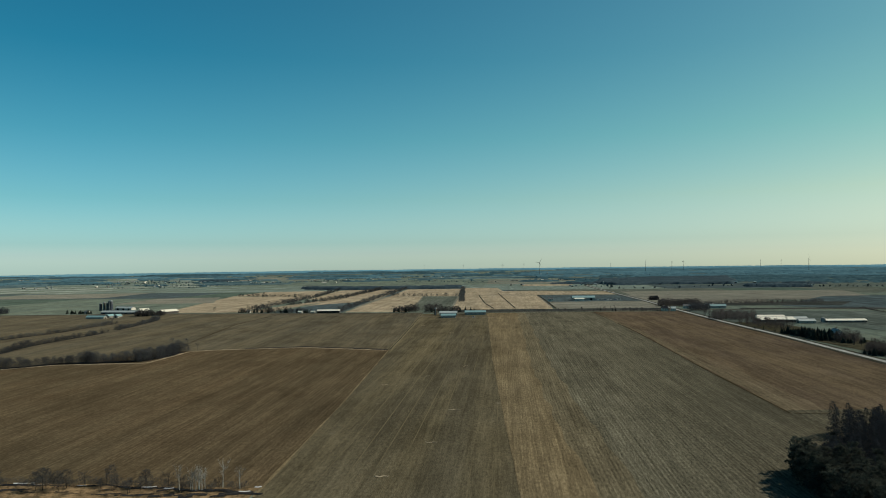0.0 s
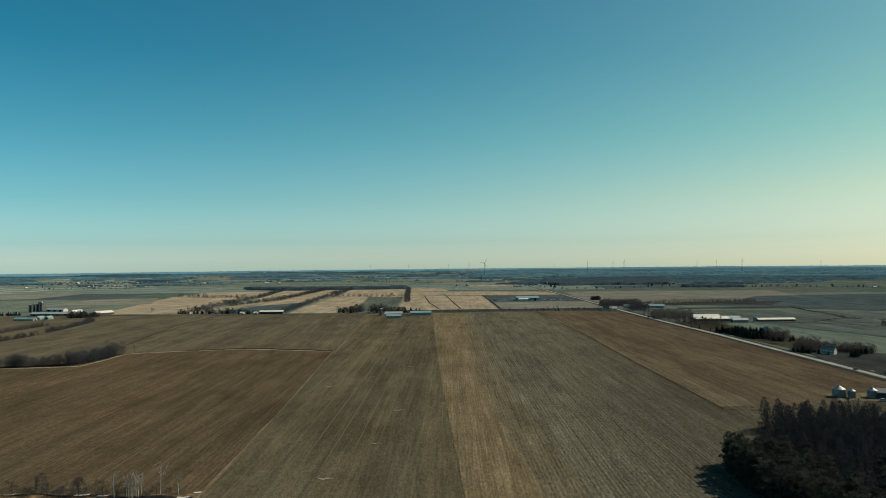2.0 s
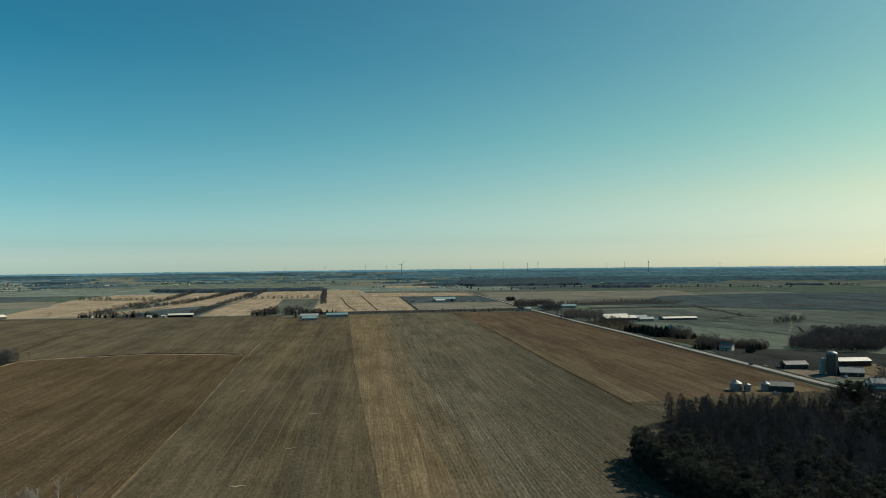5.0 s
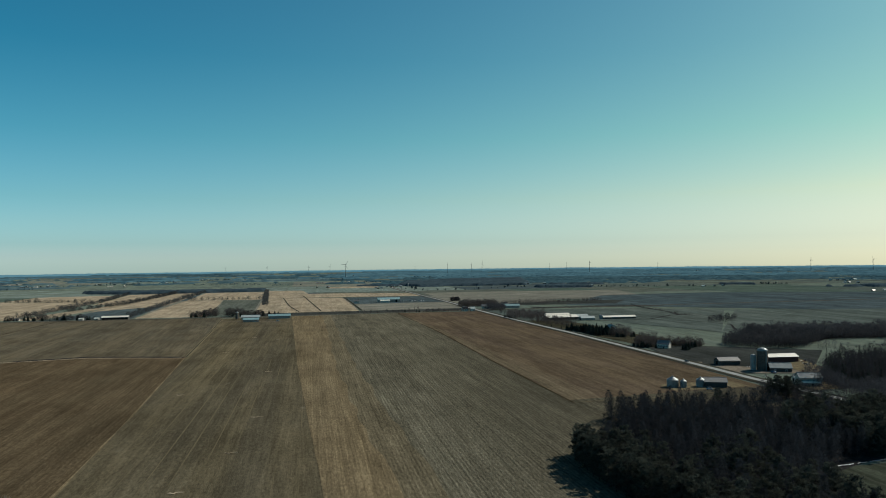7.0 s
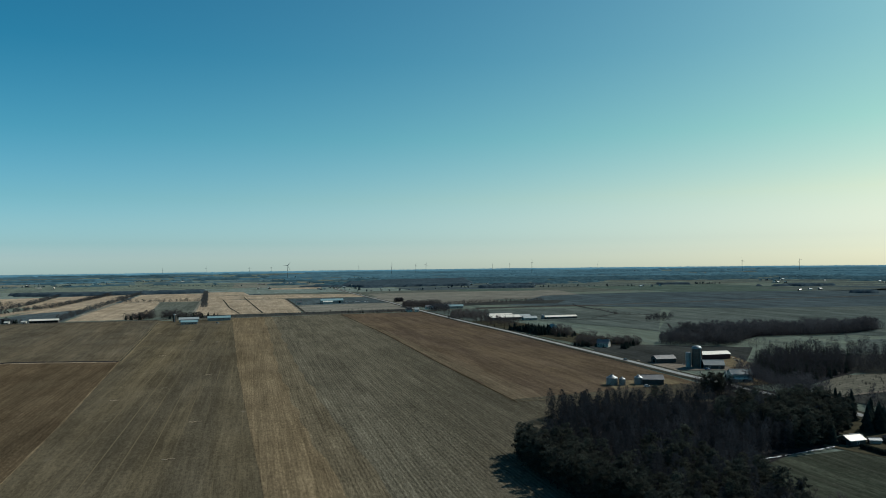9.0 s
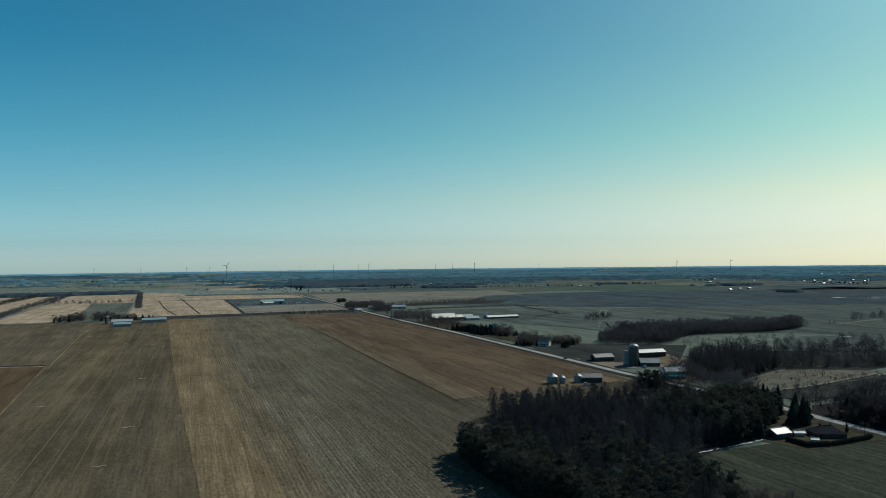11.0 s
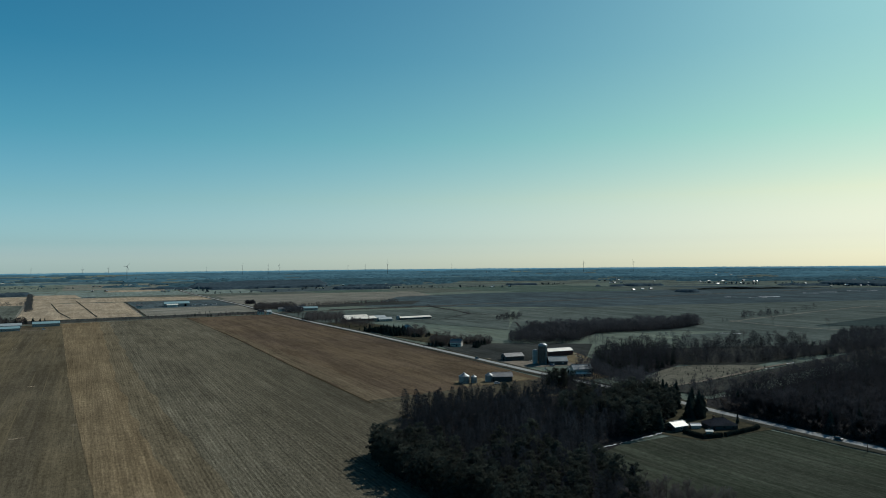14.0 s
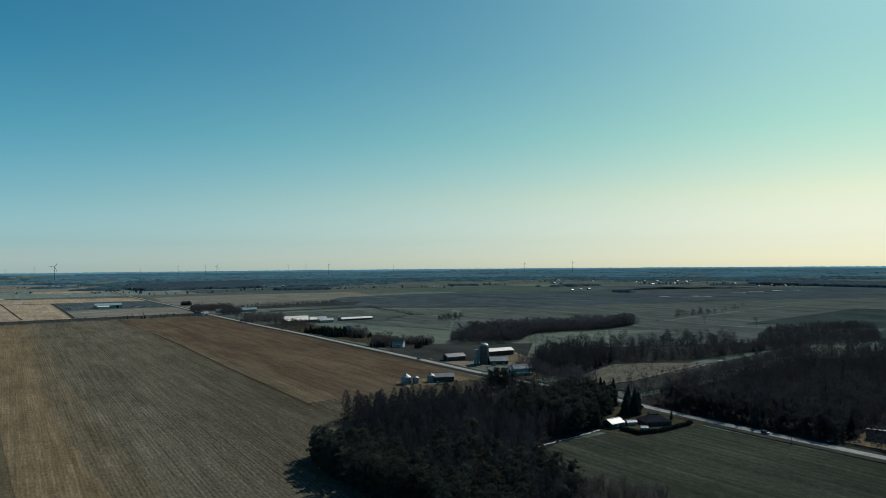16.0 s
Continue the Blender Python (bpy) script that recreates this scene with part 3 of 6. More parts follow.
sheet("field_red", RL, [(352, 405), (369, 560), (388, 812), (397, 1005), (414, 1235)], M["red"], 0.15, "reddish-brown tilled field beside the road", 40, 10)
sheet("field_headland", off(RL[:4], 1.4), [(227, 408), (237, 573), (254, 869), (267, 1181)], M["redmix"], 0.17, "thin stubble left in the tilled soil along the headland", 90, 6, 5.0)
sheet("field_headland", off(RL[:4], 1.5), [(216, 408), (226, 573), (249, 869), (265, 1181)], M["redtan"], 0.18, "ochre stubble headland along the field edge", 90, 6, 4.0)
sheet("field_brown", [(-1400, 300), (-700, 296), (-60, 280)], [(-1400, 640), (-700, 700), (-50, 790)], M["brown"], 0.10, "wide brown tilled field with sweeping rows", 50, 10)
sheet("field_olive", [(-372, 650), (-290, 740), (-235, 754), (-152, 765), (-48, 731)], [(-475, 1326), (-300, 1302), (-200, 1286), (-38, 1264)], M["brown2"], 0.12, "brown-olive tilled field", 40, 10)
sheet("field_west", [(-1150, 560), (-900, 575), (-396, 632), (-345, 668)], [(-1150, 1340), (-850, 1336), (-523, 1328), (-470, 1324)], M["brown2"], 0.115, "grey-olive field crossed by shrub lines", 30, 10)
sheet("field_west_lane", [(-520, 760), (-545, 1000), (-505, 1240)], [(-472, 760), (-476, 1000), (-484, 1240)], M["brown2"], 0.13, "grey grass lane between shrub lines", 30, 4, 4.0)
sheet("creek_bank", [(-420, 100), (-250, 100), (-79, 100)], [(-420, 297), (-250, 297), (-177, 294), (-149, 292), (-129, 289), (-105, 286), (-86, 285), (-76, 286)], M["bankgrass"], 0.2, "rough bank of dry tan grass beside a creek", 90, 14, 3.0)
sheet("field_wheat", [(150, 60), (336, 60)], [(228, 246), (344, 240)], M["wheat"], 0.14, "dark green winter wheat field in shallow curved rows", 20, 12)
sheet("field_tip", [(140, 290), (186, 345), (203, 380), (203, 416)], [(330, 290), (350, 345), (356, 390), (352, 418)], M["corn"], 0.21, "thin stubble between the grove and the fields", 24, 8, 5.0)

# beyond the cross road
sheet("field_plough", [(0, 1274), (420, 1270)], [(8, 1345), (430, 1330)], M["dark"], 0.14, "dark ploughed strip along the cross road", 16, 4)
for k, (a, b, mt, lb) in enumerate((
        ([(16, 1350), (210, 1337)], [(47, 1947), (252, 1890)], "straw", "pale straw-coloured stubble field"),
        ([(47, 1950), (300, 1915), (475, 1895)], [(60, 2225), (300, 2170), (504, 2076)], "straw", "pale straw-coloured stubble field"),
        ([(60, 2228), (189, 2220)], [(71, 2516), (190, 2473)], "straw", "pale straw-coloured stubble field"),
        ([(215, 1340), (440, 1330)], [(236, 1570), (455, 1565)], "hay", "faded hay field"),
        ([(236, 1572), (455, 1567)], [(252, 1888), (474, 1860)], "dark", "dark yard land round a farm"),
        ([(-60, 1345), (12, 1345)], [(-54, 1908), (38, 1883)], "greyer", "grey fallow field"),
        ([(-187, 1312), (-66, 1300)], [(-149, 1933), (-56, 1906)], "straw", "pale straw-coloured stubble field"),
        ([(-149, 1940), (40, 1895)], [(-125, 2440), (66, 2430)], "straw", "pale straw-coloured stubble field"),
        ([(-330, 1325), (-192, 1312)], [(-262, 1690), (-176, 1690)], "dark", "dark ploughed field"),
        ([(-300, 1540), (-176, 1700)], [(-214, 2480), (-136, 2470)], "straw", "pale straw-coloured stubble field"),
        ([(-392, 1345), (-342, 1340)], [(-300, 1800), (-272, 1790)], "straw", "pale straw-coloured stubble field"),
        ([(-350, 1810), (-274, 1800)], [(-355, 2400), (-220, 2480)], "straw", "pale straw-coloured stubble field"),
        ([(-545, 1350), (-396, 1348)], [(-620, 2055), (-356, 1920)], "straw", "pale straw-coloured stubble field"),
        ([(-620, 2075), (-356, 1930)], [(-600, 2350), (-362, 2390)], "straw", "pale straw-coloured stubble field"),
        ([(-800, 1690), (-560, 1700)], [(-800, 1960), (-640, 2000)], "hay", "faded grey-tan stubble field"),
        ([(-1420, 2040), (-1000, 2050)], [(-1400, 2330), (-1000, 2420)], "hay", "faded grey-tan stubble field"),
        ([(470, 1600), (700, 1560), (960, 1490)], [(520, 2060), (780, 2050), (1120, 1960)], "hay", "striped pale hay field"),
        ([(300, 2640), (480, 2620)], [(310, 2810), (520, 2800)], "straw", "pale straw-coloured stubble field"),
        ([(10, 1271), (210, 1268), (416, 1268)], [(16, 1346), (214, 1336), (430, 1328)], "deepsoil", "dark ploughed strip behind the cross road"),
        # east of the road
        ([(412, 1010), (520, 960), (572, 745)], [(430, 1250), (720, 1180), (830, 1075)], "epasture", "grey-green pasture"),
        ([(640, 1330), (940, 1050), (1460, 790), (1885, 700)], [(900, 1660), (1214, 1690), (1960, 1350), (2590, 985)], "dark", "broad dark ploughed field"),
        ([(572, 745), (760, 580), (950, 370)], [(850, 1070), (1250, 930), (1880, 690)], "epasture", "grey-green pasture"),
        ([(937, 537), (801, 401), (850, 300)], [(1372, 571), (1395, 527), (1364, 430)], "darkwheat", "dark green wedge of winter wheat"),
        ([(380, 520), (440, 462)], [(448, 640), (545, 560)], "deepsoil", "dark fallow plot behind the farmyard"),
        ([(389, 337), (439, 340), (502, 344), (540, 352)], [(419, 373), (472, 397), (504, 393), (545, 362)], "clearing", "pale overgrown clearing dotted with shrubs"),
        ([(600, 495), (660, 440), (735, 372), (800, 330)], [(700, 560), (830, 545), (960, 512), (1010, 380)], "epasture", "rough pasture behind the tree rows"))):
    sheet("field_block", a, b, M[mt], 0.15 + 0.012 * k, lb, 16, 8, 3.0)

# roads and ditches
ribbon("road_verge", ROAD, 17, M["ditchmat"], 0.45, "grassy road verge", 160, 0.0, 0.1)
ribbon("road_shoulder", ROAD, 7.4, M["gravel"], 0.52, "gravel road shoulder", 160, 0.03)
ribbon("road", ROAD, 6.1, M["asphalt"], 0.58, "pale worn asphalt country road", 160, 0.06, cat="road")
ribbon("road_cross_verge", CROSS, 15, M["ditchmat"], 0.45, "dull verge of the cross road", 90, 0.0, 0.1)
ribbon("road_cross", CROSS, 6.4, M["gravel"], 0.53, "gravel concession road", 90, 0.05, cat="road")
trench("ditch_centre", [(-57, 731), (-46, 1000), (-39, 1240)], 3.8, 0.8, M["drygrass"], 0.18, "ditch with dry tan grass banks")
ribbon("ditch_bed", [(-57, 733), (-46, 1000), (-39, 1238)], 1.1, M["ditchmat"], 0.32, "dark ditch bed", 60, 0.0, 0.8)
ribbon("field_edge", [(-75, 273), (-66, 462), (-58, 725)], 1.1, M["strip"], 0.2, "pale grassy field edge", 60, 0.0, 0.9)
ribbon("field_edge", RC, 0.8, M["strip"], 0.24, "thin straw line between fields", 80, 0.0, 0.9)
ribbon("field_edge", RL, 1.3, M["furrow"], 0.26, "dark furrow between fields", 60, 0.0, 0.8)
ribbon("field_edge", [(-720, 600), (-396, 622), (-361, 648), (-278, 655), (-268, 740), (-235, 751), (-152, 762), (-60, 729)], 3.0, M["straw"], 0.24, "pale grass strip along a winding ditch", 90, 0.0, 0.7)
ribbon("ditch_bed", [(-215, 758), (-152, 769), (-100, 750), (-58, 733)], 6.0, M["litter"], 0.30, "dark winding ditch", 40, 0.0, 0.9)
ribbon("field_edge", [(-300, 830), (-318, 1069), (-300, 1290)], 2.0, M["furrow"], 0.2, "furrow between fields", 40, 0.0, 0.6)
ribbon("ditch_bed", [(98, 1360), (92, 1560), (98, 1930)], 3.0, M["ditchmat"], 0.5, "dark ditch between stubble fields", 30)
ribbon("ditch_bed", [(140, 1360), (150, 1700), (160, 2050)], 3.0, M["ditchmat"], 0.5, "dark ditch between stubble fields", 30)
ribbon("ditch_bed", [(216, 1345), (236, 1600), (256, 1890)], 5.0, M["ditchmat"], 0.5, "dark ditch between stubble fields", 30)
ribbon("ditch_bed", [(758, 1271), (740, 1200), (729, 1155), (716, 1086), (691, 1008), (706, 985), (735, 968)], 5.0, M["litter"], 0.6, "dark winding creek line", 80, 0.0, 0.8)
ribbon("ditch_bed", [(522, 957), (577, 948), (605, 954), (670, 1002), (690, 1008)], 3.0, M["litter"], 0.6, "dark winding creek line", 60, 0.0, 0.8)
ribbon("ditch_bed", [(573, 943), (623, 919), (643, 872), (647, 823), (610, 770)], 3.0, M["litter"], 0.6, "dark winding creek line", 40, 0.0, 0.6)
ribbon("farm_track", [(372, 318), (389, 337), (433, 337), (474, 341), (511, 346), (543, 351), (580, 353)], 3.4, M["yard"], 0.8, "pale gravel track across the clearing", 40, 0.0, 0.3)
ribbon("farm_track", [(914, 652), (896, 587), (890, 532), (901, 478)], 5.0, M["hay"], 0.7, "pale grass track", 30, 0.0, 0.5)
ribbon("farm_track", [(897, 639), (968, 652), (1039, 660), (1216, 681), (1393, 694), (1396, 592), (1395, 527), (1380, 440)], 6.0, M["hay"], 0.7, "pale grass track between fields", 60, 0.0, 0.5)
for k, (sx, sy, ln, wd) in enumerate(((1504, 1070, 16, 8), (1530, 1015, 22, 9), (1590, 1024, 26, 10), (1826, 1055, 20, 9), (1922, 1060, 22, 9), (2035, 1054, 20, 10), (2104, 1039, 16, 8), (752, 538, 16, 2.0))):
    ribbon("snow_patch", [(sx - ln * 0.6, sy + ln * 0.7), (sx - ln * 0.2, sy + ln * 0.3), (sx + ln * 0.2, sy - ln * 0.3), (sx + ln * 0.6, sy - ln * 0.7)], wd, M["snow"], 0.9, "thin patch of old snow lying in a field", 16, 0.0, 1.6)
# yards, lawns and woodland floors
sheet("yard_farm", [(372, 470), (440, 448)], [(384, 535), (470, 520)], M["yard"], 0.3, "gravel farmyard", 12, 6, 4.0)
sheet("lawn_house", [(374, 392), (402, 390)], [(378, 416), (404, 414)], M["drygrass"], 0.46, "worn golden lawn in front of the farmhouse", 12, 6, 3.0)
sheet("yard_bins", [(285, 420), (345, 420)], [(288, 446), (345, 446)], M["drygrass"], 0.24, "dry grass yard beside grain bins", 12, 6, 3.0)
sheet("lawn_cottage", [(296, 226), (346, 222)], [(285, 262), (356, 300)], M["lawn"], 0.27, "worn tan lawn round the cottage", 12, 6, 3.0)
sheet("lawn_brick_house", [(362, 132), (405, 130)], [(362, 156), (400, 160)], M["drygrass"], 0.95, "bare brown lawn", 12, 6, 2.0)
sheet("lawn_roadside", [(370, 280), (382, 278)], [(372, 296), (386, 294)], M["drygrass"], 0.5, "patch of dry lawn", 8, 5, 2.0)
sheet("yard_orchard", [(404, 640), (415, 1000)], [(460, 640), (470, 990)], M["lawn"], 0.3, "lawn strip along the road", 20, 5, 5.0)
ribbon("farm_track", [(-44, 1184), (-20, 1178), (20, 1146), (84, 1140)], 3.0, M["yard"], 0.4, "pale farm track in front of the barns", 30, 0.0, 0.4)
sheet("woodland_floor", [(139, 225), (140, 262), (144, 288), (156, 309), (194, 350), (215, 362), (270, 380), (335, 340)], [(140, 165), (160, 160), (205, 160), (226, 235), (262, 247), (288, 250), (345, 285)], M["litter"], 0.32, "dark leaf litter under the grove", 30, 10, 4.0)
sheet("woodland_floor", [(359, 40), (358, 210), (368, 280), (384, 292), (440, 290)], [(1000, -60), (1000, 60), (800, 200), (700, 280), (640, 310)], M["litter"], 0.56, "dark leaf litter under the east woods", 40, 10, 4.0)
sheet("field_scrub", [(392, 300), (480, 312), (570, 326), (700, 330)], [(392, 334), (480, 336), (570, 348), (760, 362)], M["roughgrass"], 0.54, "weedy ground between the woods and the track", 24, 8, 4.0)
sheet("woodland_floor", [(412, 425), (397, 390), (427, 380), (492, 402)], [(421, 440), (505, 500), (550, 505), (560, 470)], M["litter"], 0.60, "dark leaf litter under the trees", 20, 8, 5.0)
sheet("field_scrub", [(492, 402), (540, 366), (640, 372), (740, 350)], [(560, 490), (640, 455), (700, 420), (790, 380)], M["roughgrass"], 0.58, "grey weedy ground between rows of trees", 20, 8, 5.0)
for k, (sx, sy, ln, wd) in enumerate(((240, 244.2, 3, 0.5), (249, 245.0, 5, 0.5), (259, 245.6, 3, 0.35), (267, 246.0, 4, 0.7), (277, 246.9, 5, 0.6), (287, 247.8, 3.0, 0.5), (400, 292, 3, 0.8), (412, 292, 2.5, 0.7), (366, 228, 2.0, 0.6), (536, 346, 7, 0.9), (575, 352, 7, 1.0))):
    ribbon("snow_patch", [(sx - ln, sy - 0.5), (sx - ln * 0.3, sy + 0.2), (sx + ln * 0.4, sy - 0.2), (sx + ln, sy + 0.4)], wd, M["snow"], 0.85, "thin broken line of old snow in the shade of trees", 24, 0.0, 1.6)
sheet("dirt_drive", [(286, 249), (298, 246)], [(290, 258), (304, 258)], M["drygrass"], 0.36, "bare tan dirt beside the garage", 8, 5, 2.0)
ribbon("field_edge", [(203, 407), (250, 404), (310, 406)], 0.9, M["drygrass"], 0.5, "tan grass edge of the tilled field", 40, 0.0, 1.0)
for sx, sy, ln in ((-176, 293.2, 4.5), (-168, 291.6, 3), (-150, 289.4, 2), (-121, 286.2, 3), (-112, 284.2, 2), (-80, 279, 2.2), (-76, 284.4, 1.4)):
    ribbon("creek_ice", [(sx - ln, sy), (sx, sy - 0.4), (sx + ln, sy + 0.3)], 0.7, M["snow"], 0.5, "white ice on the creek", 18, 0.0, 1.6)
ribbon("creek", [(-420, 292), (-300, 294), (-232, 293), (-205, 291), (-180, 291.5), (-164, 290), (-150, 288.5), (-140, 290), (-128, 285.5), (-114, 285), (-102, 281), (-90, 281.5), (-80, 277), (-72, 276)], 1.8, M["litter"], 0.42, "narrow dark creek", 160, 0.0, 1.8, "water")
rm = random.Random(154)
for k in range(26):
    sx = -186 + 4.2 * k + rm.uniform(-2, 2)
    sy = 291 - (sx + 186) * 0.105 - rm.uniform(0.5, 9)
    ln = rm.uniform(1.5, 5)
    ribbon("mud_patch", [(sx - ln, sy + rm.uniform(-1, 1)), (sx, sy), (sx + ln, sy + rm.uniform(-1, 1))], rm.uniform(0.7, 2.0), M["litter"], 0.32 + 0.003 * k, "dark wet hollow in the creek bank", 14, 0.0, 2.0)
# pale tufts of straw left on the stubble
rt = random.Random(61)
for sx, sy in ((-27, 297), (-7, 352), (6, 430), (-44, 520), (18, 610), (-20, 760), (10, 900), (-30, 1010)):
    k = rt.uniform(0.8, 1.5)
    ribbon("straw_tuft", [(sx - 2.4 * k, sy + 0.6), (sx - k, sy - 0.8), (sx + 0.6, sy + 0.5), (sx + 2.6 * k, sy - 0.2)], 1.0, M["straw"], 0.3, "pale clump of straw left on the stubble", 14, 0.12, 1.2)
# dark strips that paint the shade at the foot of the hedgerows
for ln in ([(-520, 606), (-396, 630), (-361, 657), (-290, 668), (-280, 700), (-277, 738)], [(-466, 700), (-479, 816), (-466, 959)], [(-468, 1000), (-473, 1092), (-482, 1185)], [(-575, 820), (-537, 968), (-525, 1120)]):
    ribbon("hedge_floor", ln, 12 if ln[0][1] < 650 else 5, M["litter"], 0.33, "dark strip painting the shade under a hedgerow", 60, 0.0, 0.5)
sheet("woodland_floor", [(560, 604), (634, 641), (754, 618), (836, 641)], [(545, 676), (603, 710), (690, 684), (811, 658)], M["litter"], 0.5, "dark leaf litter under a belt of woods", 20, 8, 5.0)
sheet("field_scrub", [(523, 1368), (699, 1350), (760, 1335)], [(560, 1440), (720, 1470), (850, 1450)], M["deepsoil"], 0.47, "dark strip of brushy land", 16, 6, 6.0)
sheet("field_scrub", [(539, 1262), (717, 1236), (800, 1215)], [(545, 1290), (725, 1272), (810, 1250)], M["deepsoil"], 0.49, "dark strip of ploughed land", 16, 5, 3.0)
sheet("field_block", [(376, 546), (386, 592), (400, 640)], [(402, 520), (432, 560), (452, 640)], M["deepsoil"], 0.435, "dark fallow ground between the road and the farmyard", 12, 6, 2.0)


# ---- trees ----
def bare_tree(seed, height, limbs=9, branches=6, twigs=6, spread=0.42, twig_len=1.5, width=0.07, low=0.28, rise=(0.8, 1.7)):
    """Trunk and leafless crown: limbs, branches and fine twigs."""
    rd = random.Random(seed)
    trunk, crown = Shape(), Shape()
    lean = Vector((rd.uniform(-0.05, 0.05), rd.uniform(-0.05, 0.05), 1))
    fork = height * rd.uniform(0.5, 0.62)
    r0 = height * 0.016
    thin = limbs < 8
    trunk.bar((0, 0, -0.3), lean * height * 0.2, r0 * 1.3, r0, 3 if thin else 6)
    trunk.bar(lean * height * 0.2, lean * fork, r0, r0 * 0.6, 3 if thin else 6)
    if not thin:
        trunk.bar(lean * fork, lean * height * 0.92, r0 * 0.6, r0 * 0.12, 5)

    def sliver(a, b, w):
        d = (b - a).normalized()
        s = d.orthogonal().normalized()
        s = (s * math.cos(w * 991) + d.cross(s) * math.sin(w * 991)) * w
        n = len(crown.v)
        crown.v += [tuple(a + s), tuple(a - s), tuple(b)]
        crown.f.append((n, n + 1, n + 2))

    for i in range(limbs):
        h = height * (low + (0.88 - low) * (i + rd.random()) / limbs)
        a = rd.uniform(0, 6.283)
        reach = height * spread * (1.05 - 0.75 * abs(h / height - 0.45)) * rd.uniform(0.6, 1.05)
        p0 = lean * h
        p1 = p0 + Vector((math.cos(a) * reach, math.sin(a) * reach, reach * rd.uniform(*rise)))
        p1.z = min(p1.z, height * 1.02)
        if thin:
            sliver(p0, p1, r0 * 0.4)
        else:
            crown.bar(p0, p1, r0 * 0.35, r0 * 0.08, 4)
        for j in range(branches):
            q0 = p0.lerp(p1, rd.uniform(0.3, 1.0))
            q1 = q0 + Vector((rd.uniform(-1, 1), rd.uniform(-1, 1), rd.uniform(0.0, 1.4))) * height * 0.11
            sliver(q0, q1, width * rd.uniform(1.0, 1.6))
            for k in range(twigs):
                s0 = q0.lerp(q1, rd.uniform(0.2, 1.0))
                s1 = s0 + Vector((rd.uniform(-1, 1), rd.uniform(-1, 1), rd.uniform(-0.1, 1.5))) * twig_len * rd.uniform(0.5, 1.1)
                sliver(s0, s1, width * rd.uniform(0.7, 1.3))
    return trunk, crown


def puff(seed, height, wide, twigs=130, length=1.6, width=0.1, low=0.05):
    """A bushy leafless tree seen from far: a short trunk in a loose cloud of fine upswept twigs."""
    rd = random.Random(seed)
    trunk, crown = Shape(), Shape()
    trunk.bar((0, 0, -0.2), (0, 0, height * 0.7), height * 0.013, height * 0.005, 3)
    for i in range(twigs):
        f = low + (0.95 - low) * rd.random() ** 0.85
        r = wide * math.sin(math.pi * min(0.97, 0.2 + 0.74 * f)) ** 0.8 * math.sqrt(rd.random())
        a = rd.uniform(0, 6.283)
        p = Vector((math.cos(a) * r, math.sin(a) * r, f * height))
        out = 0.7 * r / wide
        d = Vector((math.cos(a) * out + rd.uniform(-0.6, 0.6), math.sin(a) * out + rd.uniform(-0.6, 0.6), rd.uniform(0.1, 1.1))).normalized() * length * rd.uniform(0.6, 1.3)
        s = d.orthogonal().normalized()
        t = rd.uniform(0, 6.283)
        s = (s * math.cos(t) + d.normalized().cross(s) * math.sin(t)) * width * rd.uniform(0.7, 1.4)
        n = len(crown.v)
        crown.v += [tuple(p + s), tuple(p - s), tuple(p + d)]
        crown.f.append((n, n + 1, n + 2))
    return trunk, crown


def larch(seed, height, girth=0.15, twigs=520, start=0.12, length=1.3, width=0.05):
    """Leafless larch: a straight trunk in a narrow pointed cloud of short twigs."""
    rd = random.Random(seed)
    trunk, crown = Shape(), Shape()
    trunk.bar((0, 0, -0.3), (0, 0, height * 0.98), height * 0.009, height * 0.003, 5)
    for i in range(twigs):
        f = start + (1 - start) * rd.random() ** 0.85
        r = (height * girth * (1 - f) ** 0.55 + 0.15) * math.sqrt(rd.random())
        a = rd.uniform(0, 6.283)
        p = Vector((math.cos(a) * r, math.sin(a) * r, f * height))
        d = Vector((math.cos(a) * 0.8 + rd.uniform(-0.5, 0.5), math.sin(a) * 0.8 + rd.uniform(-0.5, 0.5), rd.uniform(-0.1, 0.8))).normalized() * length * rd.uniform(0.5, 1.2) * (1.1 - 0.5 * f)
        s = d.orthogonal().normalized()
        t = rd.uniform(0, 6.283)
        s = (s * math.cos(t) + d.normalized().cross(s) * math.sin(t)) * width * rd.uniform(0.7, 1.4)
        n = len(crown.v)
        crown.v += [tuple(p + s), tuple(p - s), tuple(p + d)]
        crown.f.append((n, n + 1, n + 2))
    return trunk, crown


